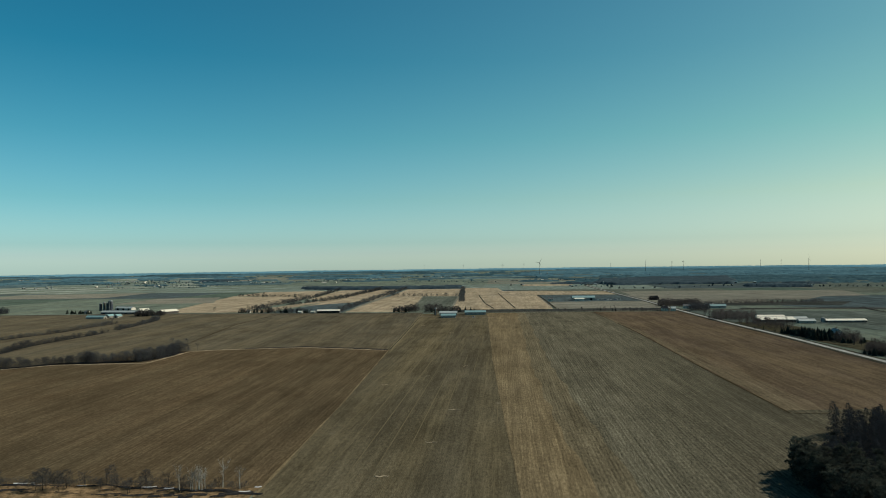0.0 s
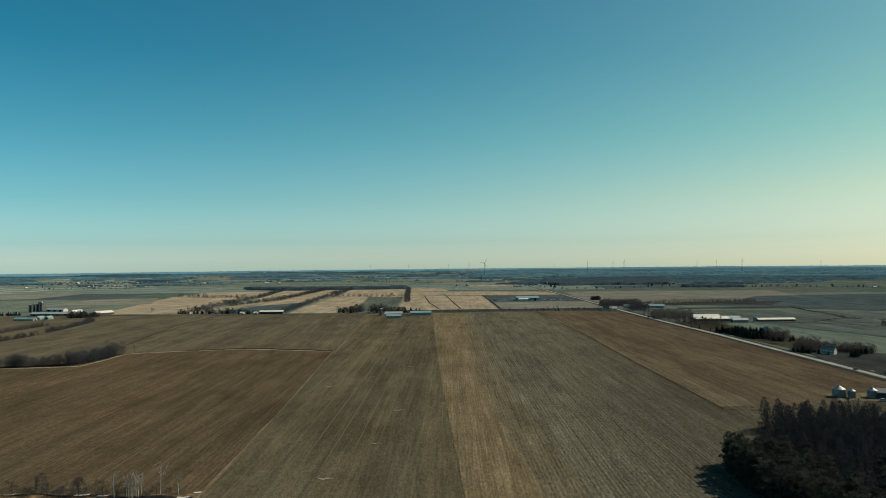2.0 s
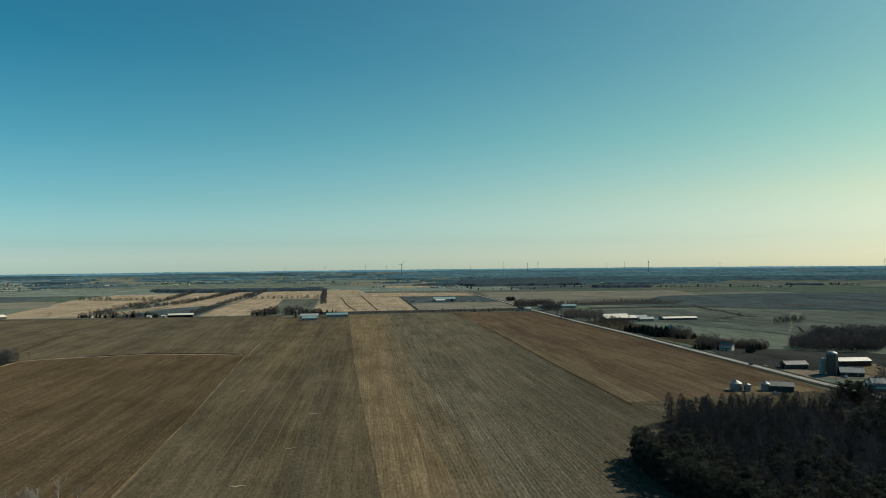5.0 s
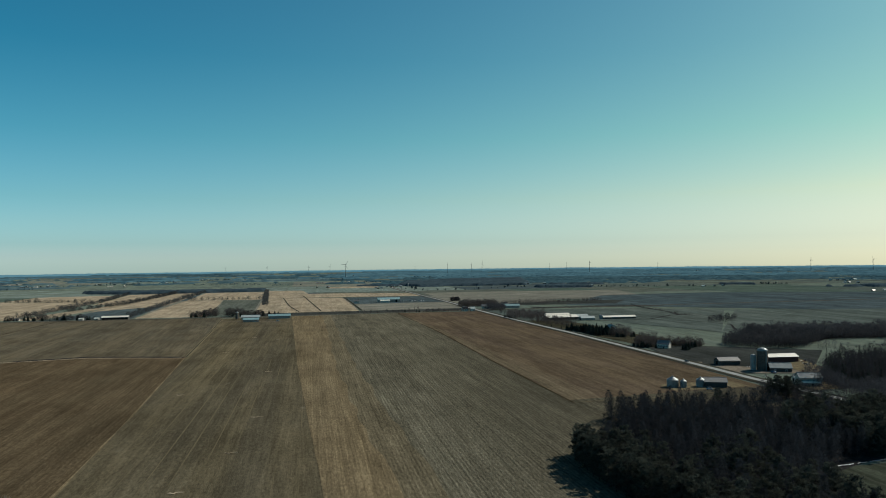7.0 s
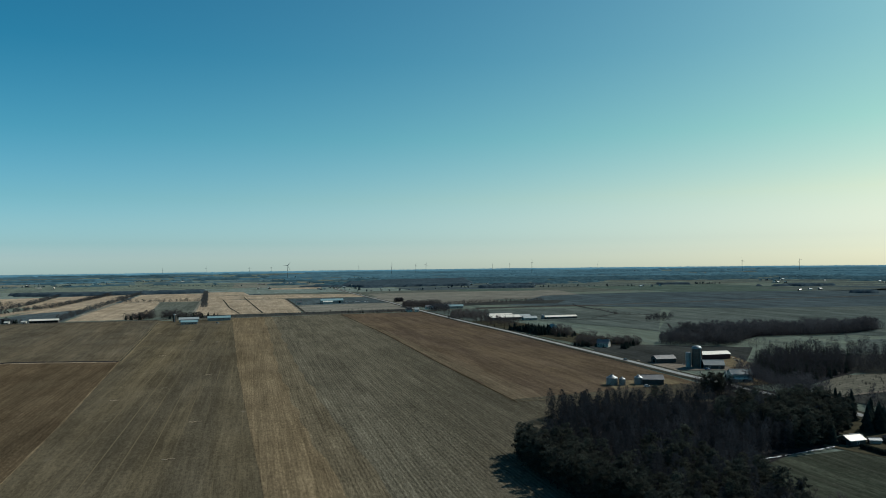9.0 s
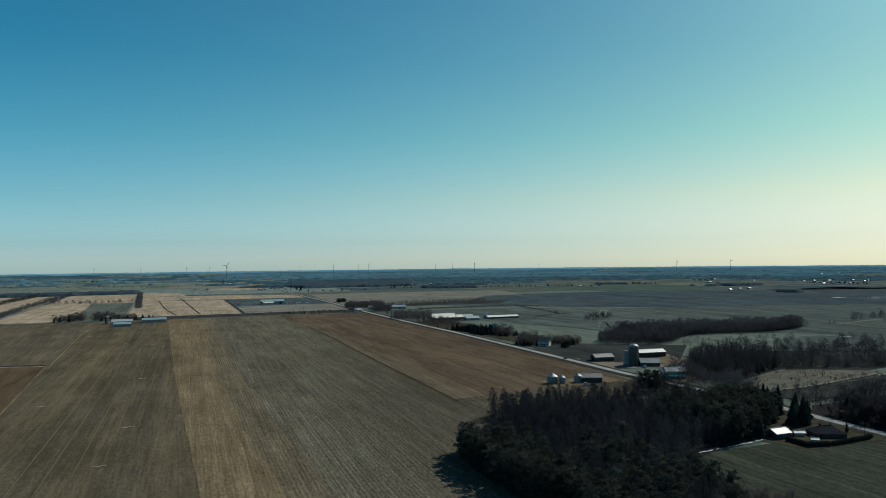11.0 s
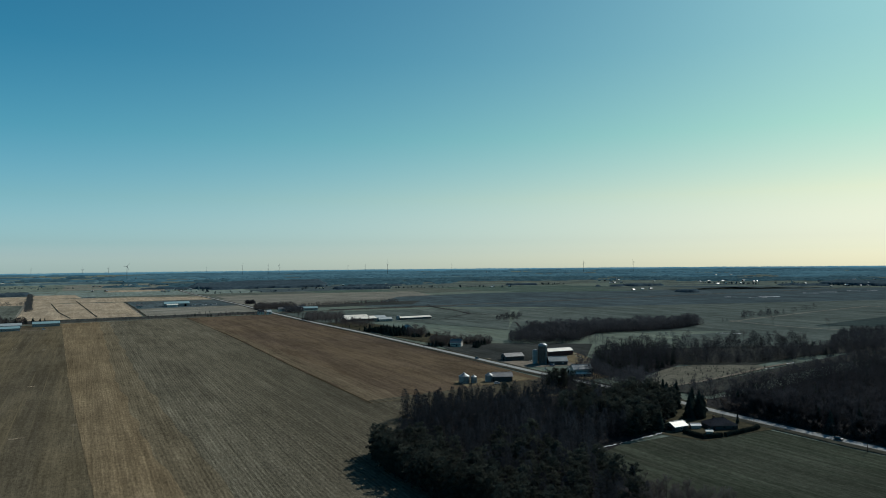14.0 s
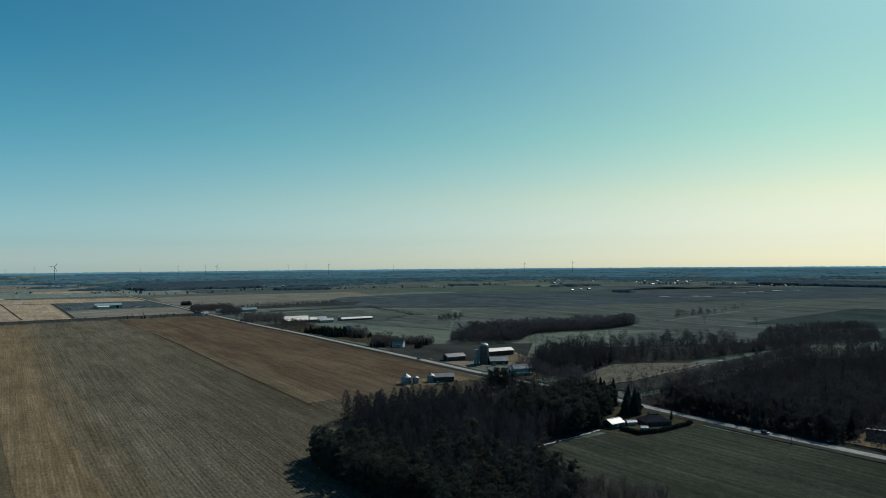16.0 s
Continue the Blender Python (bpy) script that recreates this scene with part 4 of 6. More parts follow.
def conifer(seed, height, girth=0.22, tiers=13, arms=9, start=0.06, droop=0.35, round_top=0.0):
    """Spruce or pine: a straight trunk and whorls of ragged, drooping boughs."""
    rd = random.Random(seed)
    trunk, crown = Shape(), Shape()
    trunk.bar((0, 0, -0.3), (0, 0, height * 0.97), height * 0.017, height * 0.004, 6)
    for i in range(tiers):
        f = start + (1 - start) * (i + 0.2) / tiers
        z = height * f
        r = height * girth * ((1 - f) ** (0.85 - 0.5 * round_top) + 0.04)
        for j in range(arms):
            a = 6.283 * (j + rd.uniform(-0.35, 0.35)) / arms + i * 0.9
            rr = r * rd.uniform(0.7, 1.15)
            zz = z + rd.uniform(-0.3, 0.3) * height / tiers
            dx, dy = math.cos(a), math.sin(a)
            sx, sy = -dy, dx
            w = rr * rd.uniform(0.26, 0.4)
            dz = -rr * droop * rd.uniform(0.5, 1.3) + (height * 0.03 * round_top)
            n = len(crown.v)
            up = height / tiers * 0.55
            crown.v += [(0, 0, zz + up), (dx * rr * 0.55 + sx * w, dy * rr * 0.55 + sy * w, zz + dz * 0.5), (dx * rr * 0.6, dy * rr * 0.6, zz + dz * 0.3 + up * 0.55),
                        (dx * rr * 0.55 - sx * w, dy * rr * 0.55 - sy * w, zz + dz * 0.5), (dx * rr, dy * rr, zz + dz),
                        (dx * rr * 0.85 + sx * w * 0.9, dy * rr * 0.85 + sy * w * 0.9, zz + dz * 1.1), (dx * rr * 0.85 - sx * w * 0.9, dy * rr * 0.85 - sy * w * 0.9, zz + dz * 1.1)]
            crown.f += [(n, n + 1, n + 2), (n, n + 2, n + 3), (n + 1, n + 5, n + 2), (n + 2, n + 5, n + 4), (n + 2, n + 4, n + 6), (n + 2, n + 6, n + 3)]
    n = len(crown.v)
    crown.v += [(0.18, 0, height * 0.94), (-0.1, 0.16, height * 0.94), (-0.1, -0.16, height * 0.94), (0, 0, height * 1.02)]
    crown.f += [(n, n + 1, n + 3), (n + 1, n + 2, n + 3), (n + 2, n, n + 3)]
    return trunk, crown


def tufted_pine(seed, height, limbs=17, tufts=8):
    """Old pine: upswept limbs that carry loose tufts of needles in a rounded, open crown."""
    rd = random.Random(seed)
    trunk, crown = Shape(), Shape()
    trunk.bar((0, 0, -0.3), (0, 0, height * 0.94), height * 0.018, height * 0.004, 6)
    for i in range(limbs):
        f = 0.14 + 0.8 * (i + rd.random() * 0.6) / limbs
        a = i * 2.4 + rd.uniform(-0.4, 0.4)
        reach = height * 0.27 * math.sin(math.pi * min(1.0, 0.22 + 0.76 * f)) ** 0.7 * rd.uniform(0.75, 1.15)
        p0 = Vector((0, 0, height * f))
        p1 = p0 + Vector((math.cos(a) * reach, math.sin(a) * reach, reach * rd.uniform(0.05, 0.4)))
        trunk.bar(p0, p1, height * 0.006, height * 0.002, 3)
        for j in range(tufts):
            c = p0.lerp(p1, rd.uniform(0.3, 1.05)) + Vector((rd.uniform(-1, 1), rd.uniform(-1, 1), rd.uniform(-0.5, 0.7))) * height * 0.065
            for k in range(8):
                d = Vector((rd.uniform(-1, 1), rd.uniform(-1, 1), rd.uniform(-0.3, 1))).normalized() * height * rd.uniform(0.04, 0.08)
                s = d.orthogonal().normalized() * height * rd.uniform(0.009, 0.016)
                n = len(crown.v)
                crown.v += [tuple(c + s), tuple(c - s), tuple(c + d)]
                crown.f.append((n, n + 1, n + 2))
    return trunk, crown


def inside(x, y, poly):
    hit = False
    for (x1, y1), (x2, y2) in zip(poly, poly[1:] + poly[:1]):
        if (y1 > y) != (y2 > y) and x < (x2 - x1) * (y - y1) / (y2 - y1) + x1:
            hit = not hit
    return hit


def scatter(poly, step, seed, wander=0.42):
    rd = random.Random(seed)
    xs, ys = [p[0] for p in poly], [p[1] for p in poly]
    out = []
    y = min(ys)
    row = 0
    while y < max(ys):
        x = min(xs) + (step / 2 if row % 2 else 0)
        while x < max(xs):
            p = (x + rd.uniform(-wander, wander) * step, y + rd.uniform(-wander, wander) * step)
            if inside(*p, poly):
                out.append(p)
            x += step
        y += step * 0.9
        row += 1
    return out


def along(pts, step, seed, wander=2.0):
    rd = random.Random(seed)
    P = np.array(pts, float)
    total = sum(math.hypot(*(b - a)) for a, b in zip(P, P[1:]))
    return [(p[0] + rd.uniform(-wander, wander), p[1] + rd.uniform(-wander, wander)) for p in resample(pts, max(2, int(total / step)))]


TREES = {}


def tree_kind(key, shapes, crown_mat, name, label, cat="tree", trunk_mat="bark"):
    made = []
    for tr, cr in shapes:
        e = new(name)
        e.matrix_world = pose(0, -3000, gz(0, -3000))
        tr.make("trunk", M[trunk_mat], e)
        cr.make("crown", M[crown_mat], e)
        tagged(e, label, cat)
        made.append(e)
    TREES[key] = (made, shapes)


tree_kind("bare", [bare_tree(11 + i, 14.5, 13, 8, 8, (0.2, 0.24, 0.28)[i % 3], 1.5, 0.036, 0.16, (1.2, 2.6)) for i in range(6)], "twig", "bare_tree", "leafless grey-brown deciduous tree")
tree_kind("lone", [bare_tree(41 + i, 11, 10, 6, 6, 0.5, 1.3, 0.05) for i in range(3)], "twig", "bare_tree", "leafless spreading tree with dark branches")
tree_kind("birch", [bare_tree(51 + i, 10, 9, 5, 4, 0.26, 1.0, 0.035, 0.25, (1.0, 2.2)) for i in range(3)], "twigpale", "pale_birch_tree", "slim leafless birch with pale bark", trunk_mat="birch")
tree_kind("spruce", [conifer(61 + i, 13, 0.33, 15, 12) for i in range(4)], "needle", "spruce_tree", "dark green spruce with drooping boughs")
tree_kind("fir", [conifer(75 + i, 10, 0.42, 13, 12) for i in range(4)], "needle", "fir_tree", "broad dark fir in a windbreak")
tree_kind("pine", [tufted_pine(71 + i, 14, 22, 9) for i in range(4)], "pine", "pine_tree", "dense green pine with a rounded top")
tree_kind("cedar", [conifer(81 + i, 7, 0.24, 9, 8, 0.02) for i in range(3)], "needle", "cedar_tree", "small dark conical cedar")
tree_kind("larch", [larch(191 + i, 14.0 + 0.5 * i, 0.19 + 0.015 * (i % 3), 950, 0.08, 1.5, 0.075) for i in range(5)], "larchtwig", "larch_tree", "leafless brown-grey larch with a narrow pointed crown")
tree_kind("eastbare", [bare_tree(21 + i, 14, 13, 9, 9, 0.32, 1.6, 0.062, 0.06, (0.9, 2.0)) for i in range(4)], "twigdark", "bare_tree", "leafless dark grey tree in dense woods")
used = set()


def plant(key, pts, low, high, group, seed=1):
    rd = random.Random(seed)
    made = TREES[key][0]
    for x, y in pts:
        k = rd.randrange(len(made))
        s = rd.uniform(low, high)
        m = Matrix.LocRotScale((x, y, gz(x, y)), Euler((0, 0, rd.uniform(0, 6.28))), None)
        e = made[k]
        if (key, k) in used:
            e = copy_thing(e, m)
        else:
            used.add((key, k))
            e.matrix_basis = m
        e.scale = (s * rd.uniform(0.85, 1.1), s * rd.uniform(0.85, 1.1), s)
        tagged(e, group=group)


def thicket(name, label, key, pts, low, high, mats, seed=1, shapes=None, cat="woods"):
    """Many trees that nobody could count, joined into one mesh."""
    rng = np.random.default_rng(seed)
    shapes = shapes or TREES[key][1]
    tv, tf = [], []
    for tr, cr in shapes:
        tv.append((np.array(tr.v + cr.v), len(tr.v)))
        fs = [(f, 0) for f in tr.f] + [(tuple(i + len(tr.v) for i in f), 1) for f in cr.f]
        tri, mi = [], []
        for f, m in fs:
            for i in range(1, len(f) - 1):
                tri.append((f[0], f[i], f[i + 1]))
                mi.append(m)
        tf.append((np.array(tri), np.array(mi)))
    V, F, S, n = [], [], [], 0
    for x, y in pts:
        k = rng.integers(len(shapes))
        s, a = rng.uniform(low, high), rng.uniform(0, 6.28)
        s *= 1 + 0.45 * noise.noise((x * 0.028, y * 0.028, seed))
        v = tv[k][0] * s * np.array([rng.uniform(0.85, 1.2), rng.uniform(0.85, 1.2), 1])
        c, d = math.cos(a), math.sin(a)
        V.append(np.stack([v[:, 0] * c - v[:, 1] * d + x, v[:, 0] * d + v[:, 1] * c + y, v[:, 2] + gz(x, y)], -1))
        F.append(tf[k][0] + n)
        S.append(tf[k][1])
        n += len(v)
    V, F, S = np.concatenate(V), np.concatenate(F), np.concatenate(S)
    me = bpy.data.meshes.new(name)
    me.vertices.add(len(V))
    me.vertices.foreach_set("co", V.ravel())
    me.loops.add(len(F) * 3)
    me.loops.foreach_set("vertex_index", F.ravel().astype(np.int32))
    me.polygons.add(len(F))
    me.polygons.foreach_set("loop_start", np.arange(0, len(F) * 3, 3, dtype=np.int32))
    for m in mats:
        me.materials.append(M[m])
    me.polygons.foreach_set("material_index", S.astype(np.int32))
    me.update()
    me.validate()
    return tagged(new(name, me), label, cat, kind="stuff")


# the grove at the corner of the fields
GROVE = [(140, 264), (143, 288), (148, 300), (163, 305), (177, 318), (187, 338), (196, 356), (208, 369), (230, 373), (250, 369), (268, 358), (284, 345), (302, 328), (318, 304), (334, 284), (322, 273), (300, 262), (262, 250), (232, 243), (211, 208), (200, 172), (150, 168), (142, 195), (138, 232)]
gp = scatter(GROVE, 6.3, 3)
rg = random.Random(4)
g_pine, g_spruce, g_bare = [], [], []
for x, y in gp:
    if x < 166 + rg.uniform(-8, 8) or (y < 262 and x < 215 and rg.random() < 0.5):
        g_pine.append((x, y))
    elif x > 262 and (y < 312 and rg.random() < 0.6 or rg.random() < 0.14):
        g_spruce.append((x, y))
    else:
        g_bare.append((x, y))
edge = along([(146, 200), (141, 225), (141, 245), (142, 264), (146, 286), (151, 298)], 2.7, 114, 3.0)
plant("pine", edge, 0.9, 1.18, "trees of the grove", 127)
plant("pine", [p for p in g_pine if p[1] < 302], 0.8, 1.12, "trees of the grove", 5)
plant("pine", along([(168, 311), (178, 322), (187, 338)], 5.0, 144, 2.5), 0.4, 0.6, "trees of the grove", 145)
g_spruce += scatter([(268, 250), (296, 253), (302, 262), (322, 270), (300, 290), (280, 275)], 4.6, 115)
g_spruce += scatter([(288, 262), (318, 268), (345, 285), (352, 318), (335, 318), (300, 300)], 5.6, 47)
plant("spruce", g_spruce[::4], 0.8, 1.1, "trees of the grove", 6)
plant("pine", [p for k, p in enumerate(g_spruce) if k % 4], 0.85, 1.2, "trees of the grove", 126)
g_low = scatter([(250, 376), (284, 352), (302, 334), (345, 300), (352, 330), (350, 395), (300, 408), (252, 400)], 7.0, 44)
g_bare.sort(key=lambda q: q[1] * 0.8 - abs(q[0] - 240) * 0.3)
plant("larch", g_bare[:230], 0.68, 1.0, "trees of the grove", 7)
mid = [bare_tree(131 + i, 14, 11, 7, 7, 0.24, 1.6, 0.042, 0.15, (1.2, 2.4)) for i in range(5)]
thicket("grove_trees", "leafless brown-grey larches deep in the grove", "", g_bare[230:], 0.68, 1.0, ["bark", "larchtwig"], 7, [larch(196 + i, 14.5, 0.2, 620, 0.1, 1.6, 0.09) for i in range(4)], "trees")
small = [bare_tree(91 + i, 4.5, 5, 4, 4, 0.65, 1.1, 0.08, 0.0, (0.3, 1.2)) for i in range(4)]
thicket("underbrush", "grey leafless underbrush among the trees", "", scatter(GROVE, 7.5, 8), 0.5, 1.0, ["bark", "twig"], 8, small, "shrubs")

thicket("underbrush", "dense shrubs under the edge of the grove", "", along([(146, 200), (143, 225), (143, 245), (144, 264), (149, 286)], 1.6, 132, 2.5), 0.7, 1.1, ["bark", "twig"], 132, [puff(171 + i, 6.5, 3.4, 220, 1.6, 0.12, 0.0) for i in range(3)], "shrubs")
thicket("brush", "grey leafless brush beside the wheat field", "", scatter([(196, 172), (216, 178), (222, 200), (212, 210)], 4, 9), 0.5, 1.0, ["bark", "twig"], 9, small, "shrubs")
thicket("brush", "soft grey leafless brush at the tip of the grove", "", scatter([(178, 160), (206, 140), (219, 152), (216, 176), (200, 186), (186, 182)], 3.4, 153), 0.42, 0.66, ["bark", "twig"], 153, mid, "shrubs")

# creek in the foreground
plant("bare", [(-140, 290), (-133, 284), (-126, 280), (-122, 286), (-105, 279), (-192, 293), (-205, 290)], 0.36, 0.5, "trees on the creek", 113)
plant("lone", [(-160, 286), (-148, 288), (-126, 278), (-112, 284), (-91, 282), (-205, 292), (-186, 290)], 0.4, 0.6, "trees on the creek", 10)
plant("birch", [(-107, 282), (-102.6, 282.4), (-101.4, 281.4), (-100, 281), (-98.8, 282), (-97.6, 281.2), (-97, 283), (-99.6, 282.6), (-90.5, 285), (-83, 283)], 0.72, 1.0, "birches on the creek", 11)
thicket("creek_trees", "dense bluish-grey leafless bushes on the creek bank", "", [(-166, 284), (-164, 288), (-163, 284), (-158, 286), (-156, 283), (-155, 287), (-138, 290), (-122, 286), (-190, 288), (-186, 290)], 0.75, 1.0, ["bark", "twighedge"], 149, [puff(178 + i, 8.5, 2.8, 520, 1.2, 0.04, 0.2) for i in range(3)], "trees")
thicket("grass_clumps", "tan clumps of dry grass on the creek bank", "", scatter([(-240, 276), (-78, 270), (-78, 284), (-130, 287), (-176, 292), (-240, 294)], 3.4, 112), 0.2, 0.45, ["bankgrass", "bankgrass"], 112, [puff(161 + i, 2.6, 2.2, 60, 1.0, 0.1, 0.0) for i in range(3)], "grass")
thicket("creek_brush", "low leafless brush along the creek", "", along([(-240, 295), (-177, 293), (-149, 291), (-129, 288), (-105, 285), (-80, 284)], 0.9, 12, 3.0), 0.4, 1.0, ["bark", "twighedge"], 12, [puff(165 + i, 3.4, 2.4, 150, 0.9, 0.03, 0.0) for i in range(3)], "shrubs")
thicket("creek_trees", "small fuzzy leafless trees along the creek", "", along([(-236, 293), (-177, 290), (-140, 287), (-84, 280)], 7.5, 133, 3), 0.35, 0.75, ["bark", "twighedge"], 133, [puff(175 + i, 8.0, 2.6, 330, 1.1, 0.028, 0.12) for i in range(4)], "trees")

# shrub lines west of the centre fields
hedge = [puff(101 + i, 7.5 + i % 3, 3.2, 330, 1.5, 0.05) for i in range(5)]
scrub = [puff(141 + i, 4.2 + 0.6 * i, 2.6, 110, 1.3, 0.08) for i in range(4)]
light = [puff(105 + i, 9.5, 4.2, 190, 2.0, 0.12) for i in range(4)]
HEDGES = (("dense leafless hedgerow of shrubs and small trees", [(-520, 606), (-396, 630), (-361, 657), (-330, 662)], 1.1, 6, 0.75, 1.25, 13, hedge),
          ("dense dark leafless hedgerow of small trees", [(-340, 662), (-290, 668), (-280, 700), (-277, 738)], 0.85, 8, 0.8, 1.6, 14, hedge),
          ("thin line of leafless shrubs", [(-466, 700), (-479, 816), (-466, 959)], 1.5, 4, 0.5, 1.3, 15, scrub),
          ("thin line of leafless shrubs", [(-468, 1000), (-473, 1092), (-482, 1185)], 1.6, 4, 0.5, 1.3, 16, scrub),
          ("thin line of leafless shrubs", [(-575, 820), (-537, 968), (-528, 1000)], 1.6, 4, 0.5, 1.2, 17, scrub),
          ("thin line of leafless shrubs", [(-532, 1020), (-525, 1120)], 1.6, 4, 0.5, 1.2, 18, scrub))
for lb, ln, step, wander, lo, hi, sd, shp in HEDGES:
    thicket("hedgerow", lb, "", along(ln, step, sd, wander), lo, hi, ["bark", "twighedge"], sd, shp, "hedgerow")
plant("lone", [(-262, 744), (-520, 1095), (-450, 1370)], 0.7, 1.0, "single field trees", 19)

# tree lines beyond the cross road
for i, ln in enumerate(([(-199, 1330), (-190, 1500), (-176, 1788), (-130, 2475)], [(-345, 1560), (-271, 1812), (-213, 2503)], [(-389, 1400), (-350, 1921), (-359, 2397)], [(-150, 1945), (-45, 1915), (40, 1892)], [(42, 1600), (52, 1947), (70, 2450)], [(-610, 2060), (-480, 1990), (-360, 1925)])):
    thicket("tree_line", "line of leafless trees between stubble fields", "", along(ln, 3.6 if i == 1 else 5, 20 + i, 6), 0.4, 1.1, ["linetwig", "linetwig"], 20 + i, light, "hedgerow")

# the woods east of the road
wood_far = [puff(211 + i, 12 + 0.7 * i, 3.6, 100, 2.2, 0.17, 0.06) for i in range(5)]
wood_small = [puff(111 + i, 12 + 0.7 * i, 3.6, 190, 2.1, 0.095, 0.06) for i in range(5)]
thicket("grove_trees", "lower leafless trees at the far edge of the grove", "", g_low, 0.28, 0.52, ["bark", "twigdark"], 6, wood_small, "trees")
low_con = [conifer(66 + i, 13, 0.22, 8, 6) for i in range(3)]
EAST = [(364, 90), (360, 165), (363, 220), (370, 262), (378, 276), (405, 282), (450, 290), (505, 302), (570, 314), (652, 318), (700, 300), (740, 285), (900, 230), (1000, 160), (900, 60), (700, -20), (500, 20)]
near_e, far_e = [], []
for k, p in enumerate(scatter(EAST, 6.4, 30)):
    if p[1] < p[0] * 0.3 - 12 and k % 6:
        continue
    if inside(*p, [(362, 128), (405, 126), (405, 160), (362, 158)]) or inside(*p, [(366, 276), (392, 274), (392, 300), (366, 300)]):
        continue
    (near_e if p[0] < 404 else far_e).append(p)
re_ = random.Random(31)
near_con = [p for p in near_e if re_.random() < 0.1]
plant("eastbare", [p for p in near_e if p not in near_con], 0.55, 1.0, "trees of the east woods", 32)
plant("spruce", near_con, 0.75, 1.1, "trees of the east woods", 33)
far_con = [p for p in far_e if re_.random() < 0.1]
thicket("east_woods", "dark leafless woods with scattered conifers", "", [p for p in far_e if p not in far_con], 0.55, 1.05, ["bark", "twigdark"], 34, wood_small)
thicket("east_conifers", "dark conifers scattered through the woods", "", far_con, 0.7, 1.1, ["bark", "needle"], 35, low_con)
thicket("woods_brush", "tangled dark brush under the east woods", "", scatter([(362, 60), (360, 165), (364, 230), (372, 290), (384, 298), (420, 292), (430, 250), (430, 150), (410, 60)], 4.4, 43), 0.6, 1.2, ["bark", "twigdark"], 43, small, "shrubs")
thicket("woods_edge", "low leafless trees thinning out towards the clearing", "", scatter([(392, 292), (480, 300), (570, 320), (650, 326), (690, 345), (640, 352), (566, 340), (480, 332), (392, 326)], 7.5, 118), 0.25, 0.65, ["bark", "twigdark"], 118, wood_far)
thicket("woods_edge", "dark leafless woods beyond the rough pasture", "", scatter([(713, 391), (728, 358), (750, 336), (800, 318), (860, 330), (930, 360), (1000, 395), (1010, 420), (951, 452), (905, 462), (850, 452), (792, 436)], 5.6, 119), 0.42, 0.72, ["bark", "twigdark"], 119, wood_far)
thicket("woods_front", "dense dark front of trees along the road", "", along([(367, 70), (365, 128)], 1.5, 147, 1.6) + along([(364, 164), (366, 215), (372, 258)], 1.5, 148, 1.6), 0.75, 1.05, ["bark", "twigdark"], 147, [puff(201 + i, 11, 3.2, 520, 1.7, 0.11, 0.02) for i in range(4)], "trees")
thicket("woods_brush", "tangled dark brush along the road edge", "", along([(362, 60), (360, 130)], 1.2, 48, 3) + along([(359, 162), (361, 210), (369, 270)], 1.2, 49, 3), 0.7, 1.5, ["twig", "twig"], 48, small, "shrubs")
thicket("scrub_woods", "thin dark leafless scrub on the weedy ground", "", scatter([(494, 404), (545, 370), (640, 374), (735, 354), (785, 380), (700, 420), (640, 455), (565, 488)], 6.4, 146, 0.6), 0.25, 0.7, ["bark", "twigdark"], 146, wood_far)
thicket("tree_row", "row of leafless trees behind the clearing", "", along([(500, 412), (545, 388), (600, 368), (650, 372), (710, 352)], 1.6, 36, 9), 0.5, 1.0, ["bark", "twigmid"], 36, wood_small)
thicket("tree_row", "row of leafless trees across the weedy ground", "", along([(575, 490), (620, 462), (665, 436), (710, 418)], 1.8, 135, 9) + along([(640, 470), (684, 470), (740, 455)], 3.5, 136, 9), 0.45, 0.95, ["bark", "twigmid"], 135, wood_small)
plant("spruce", [(702, 405), (684, 371), (660, 368)], 0.5, 0.75, "conifers in the tree rows", 137)
thicket("farm_woods", "leafless trees between the road and the clearing", "", scatter([(374, 322), (388, 342), (416, 374), (402, 392), (400, 430), (386, 402), (374, 362)], 5.2, 143), 0.6, 1.0, ["bark", "twigdark"], 143, wood_small)
MASS = [(410, 425), (397, 390), (427, 380), (492, 402), (530, 440), (550, 470), (545, 505), (500, 498), (440, 450)]
mp = scatter(MASS, 6.2, 45)
thicket("farm_woods", "dense leafless trees beside the farmyard", "", mp[::2], 0.75, 1.15, ["bark", "twigdark"], 45, wood_small)
thicket("farm_conifers", "dark conifers in the trees beside the farmyard", "", mp[1::2], 0.6, 1.0, ["bark", "needle"], 138, low_con)
thicket("roadside_trees", "leafless trees along the bend of the road", "", scatter([(330, 300), (357, 306), (361, 400), (346, 412), (330, 396)], 4.2, 46), 0.35, 0.62, ["bark", "twigdark"], 46, wood_small)
BELT = [(560, 600), (600, 634), (634, 637), (690, 617), (754, 614), (818, 630), (838, 640), (811, 662), (760, 679), (696, 684), (680, 710), (603, 714), (540, 680)]
thicket("woods_belt", "belt of leafless woods across the pasture", "", scatter(BELT, 4.9, 37), 0.75, 1.08, ["bark", "twigmid"], 37, wood_far)
thicket("woods_belt", "small clump of leafless woods", "", scatter([(641, 867), (673, 852), (735, 920), (738, 960), (690, 930)], 6.5, 38), 0.25, 0.6, ["twigmid", "twigmid"], 38, wood_far)
thicket("tree_line", "thin ragged line of leafless trees", "", along([(545, 560), (600, 545), (655, 552)], 6, 39, 8) + along([(655, 545), (684, 530)], 5, 139, 6), 0.4, 0.8, ["bark", "twigmid"], 39, wood_far)

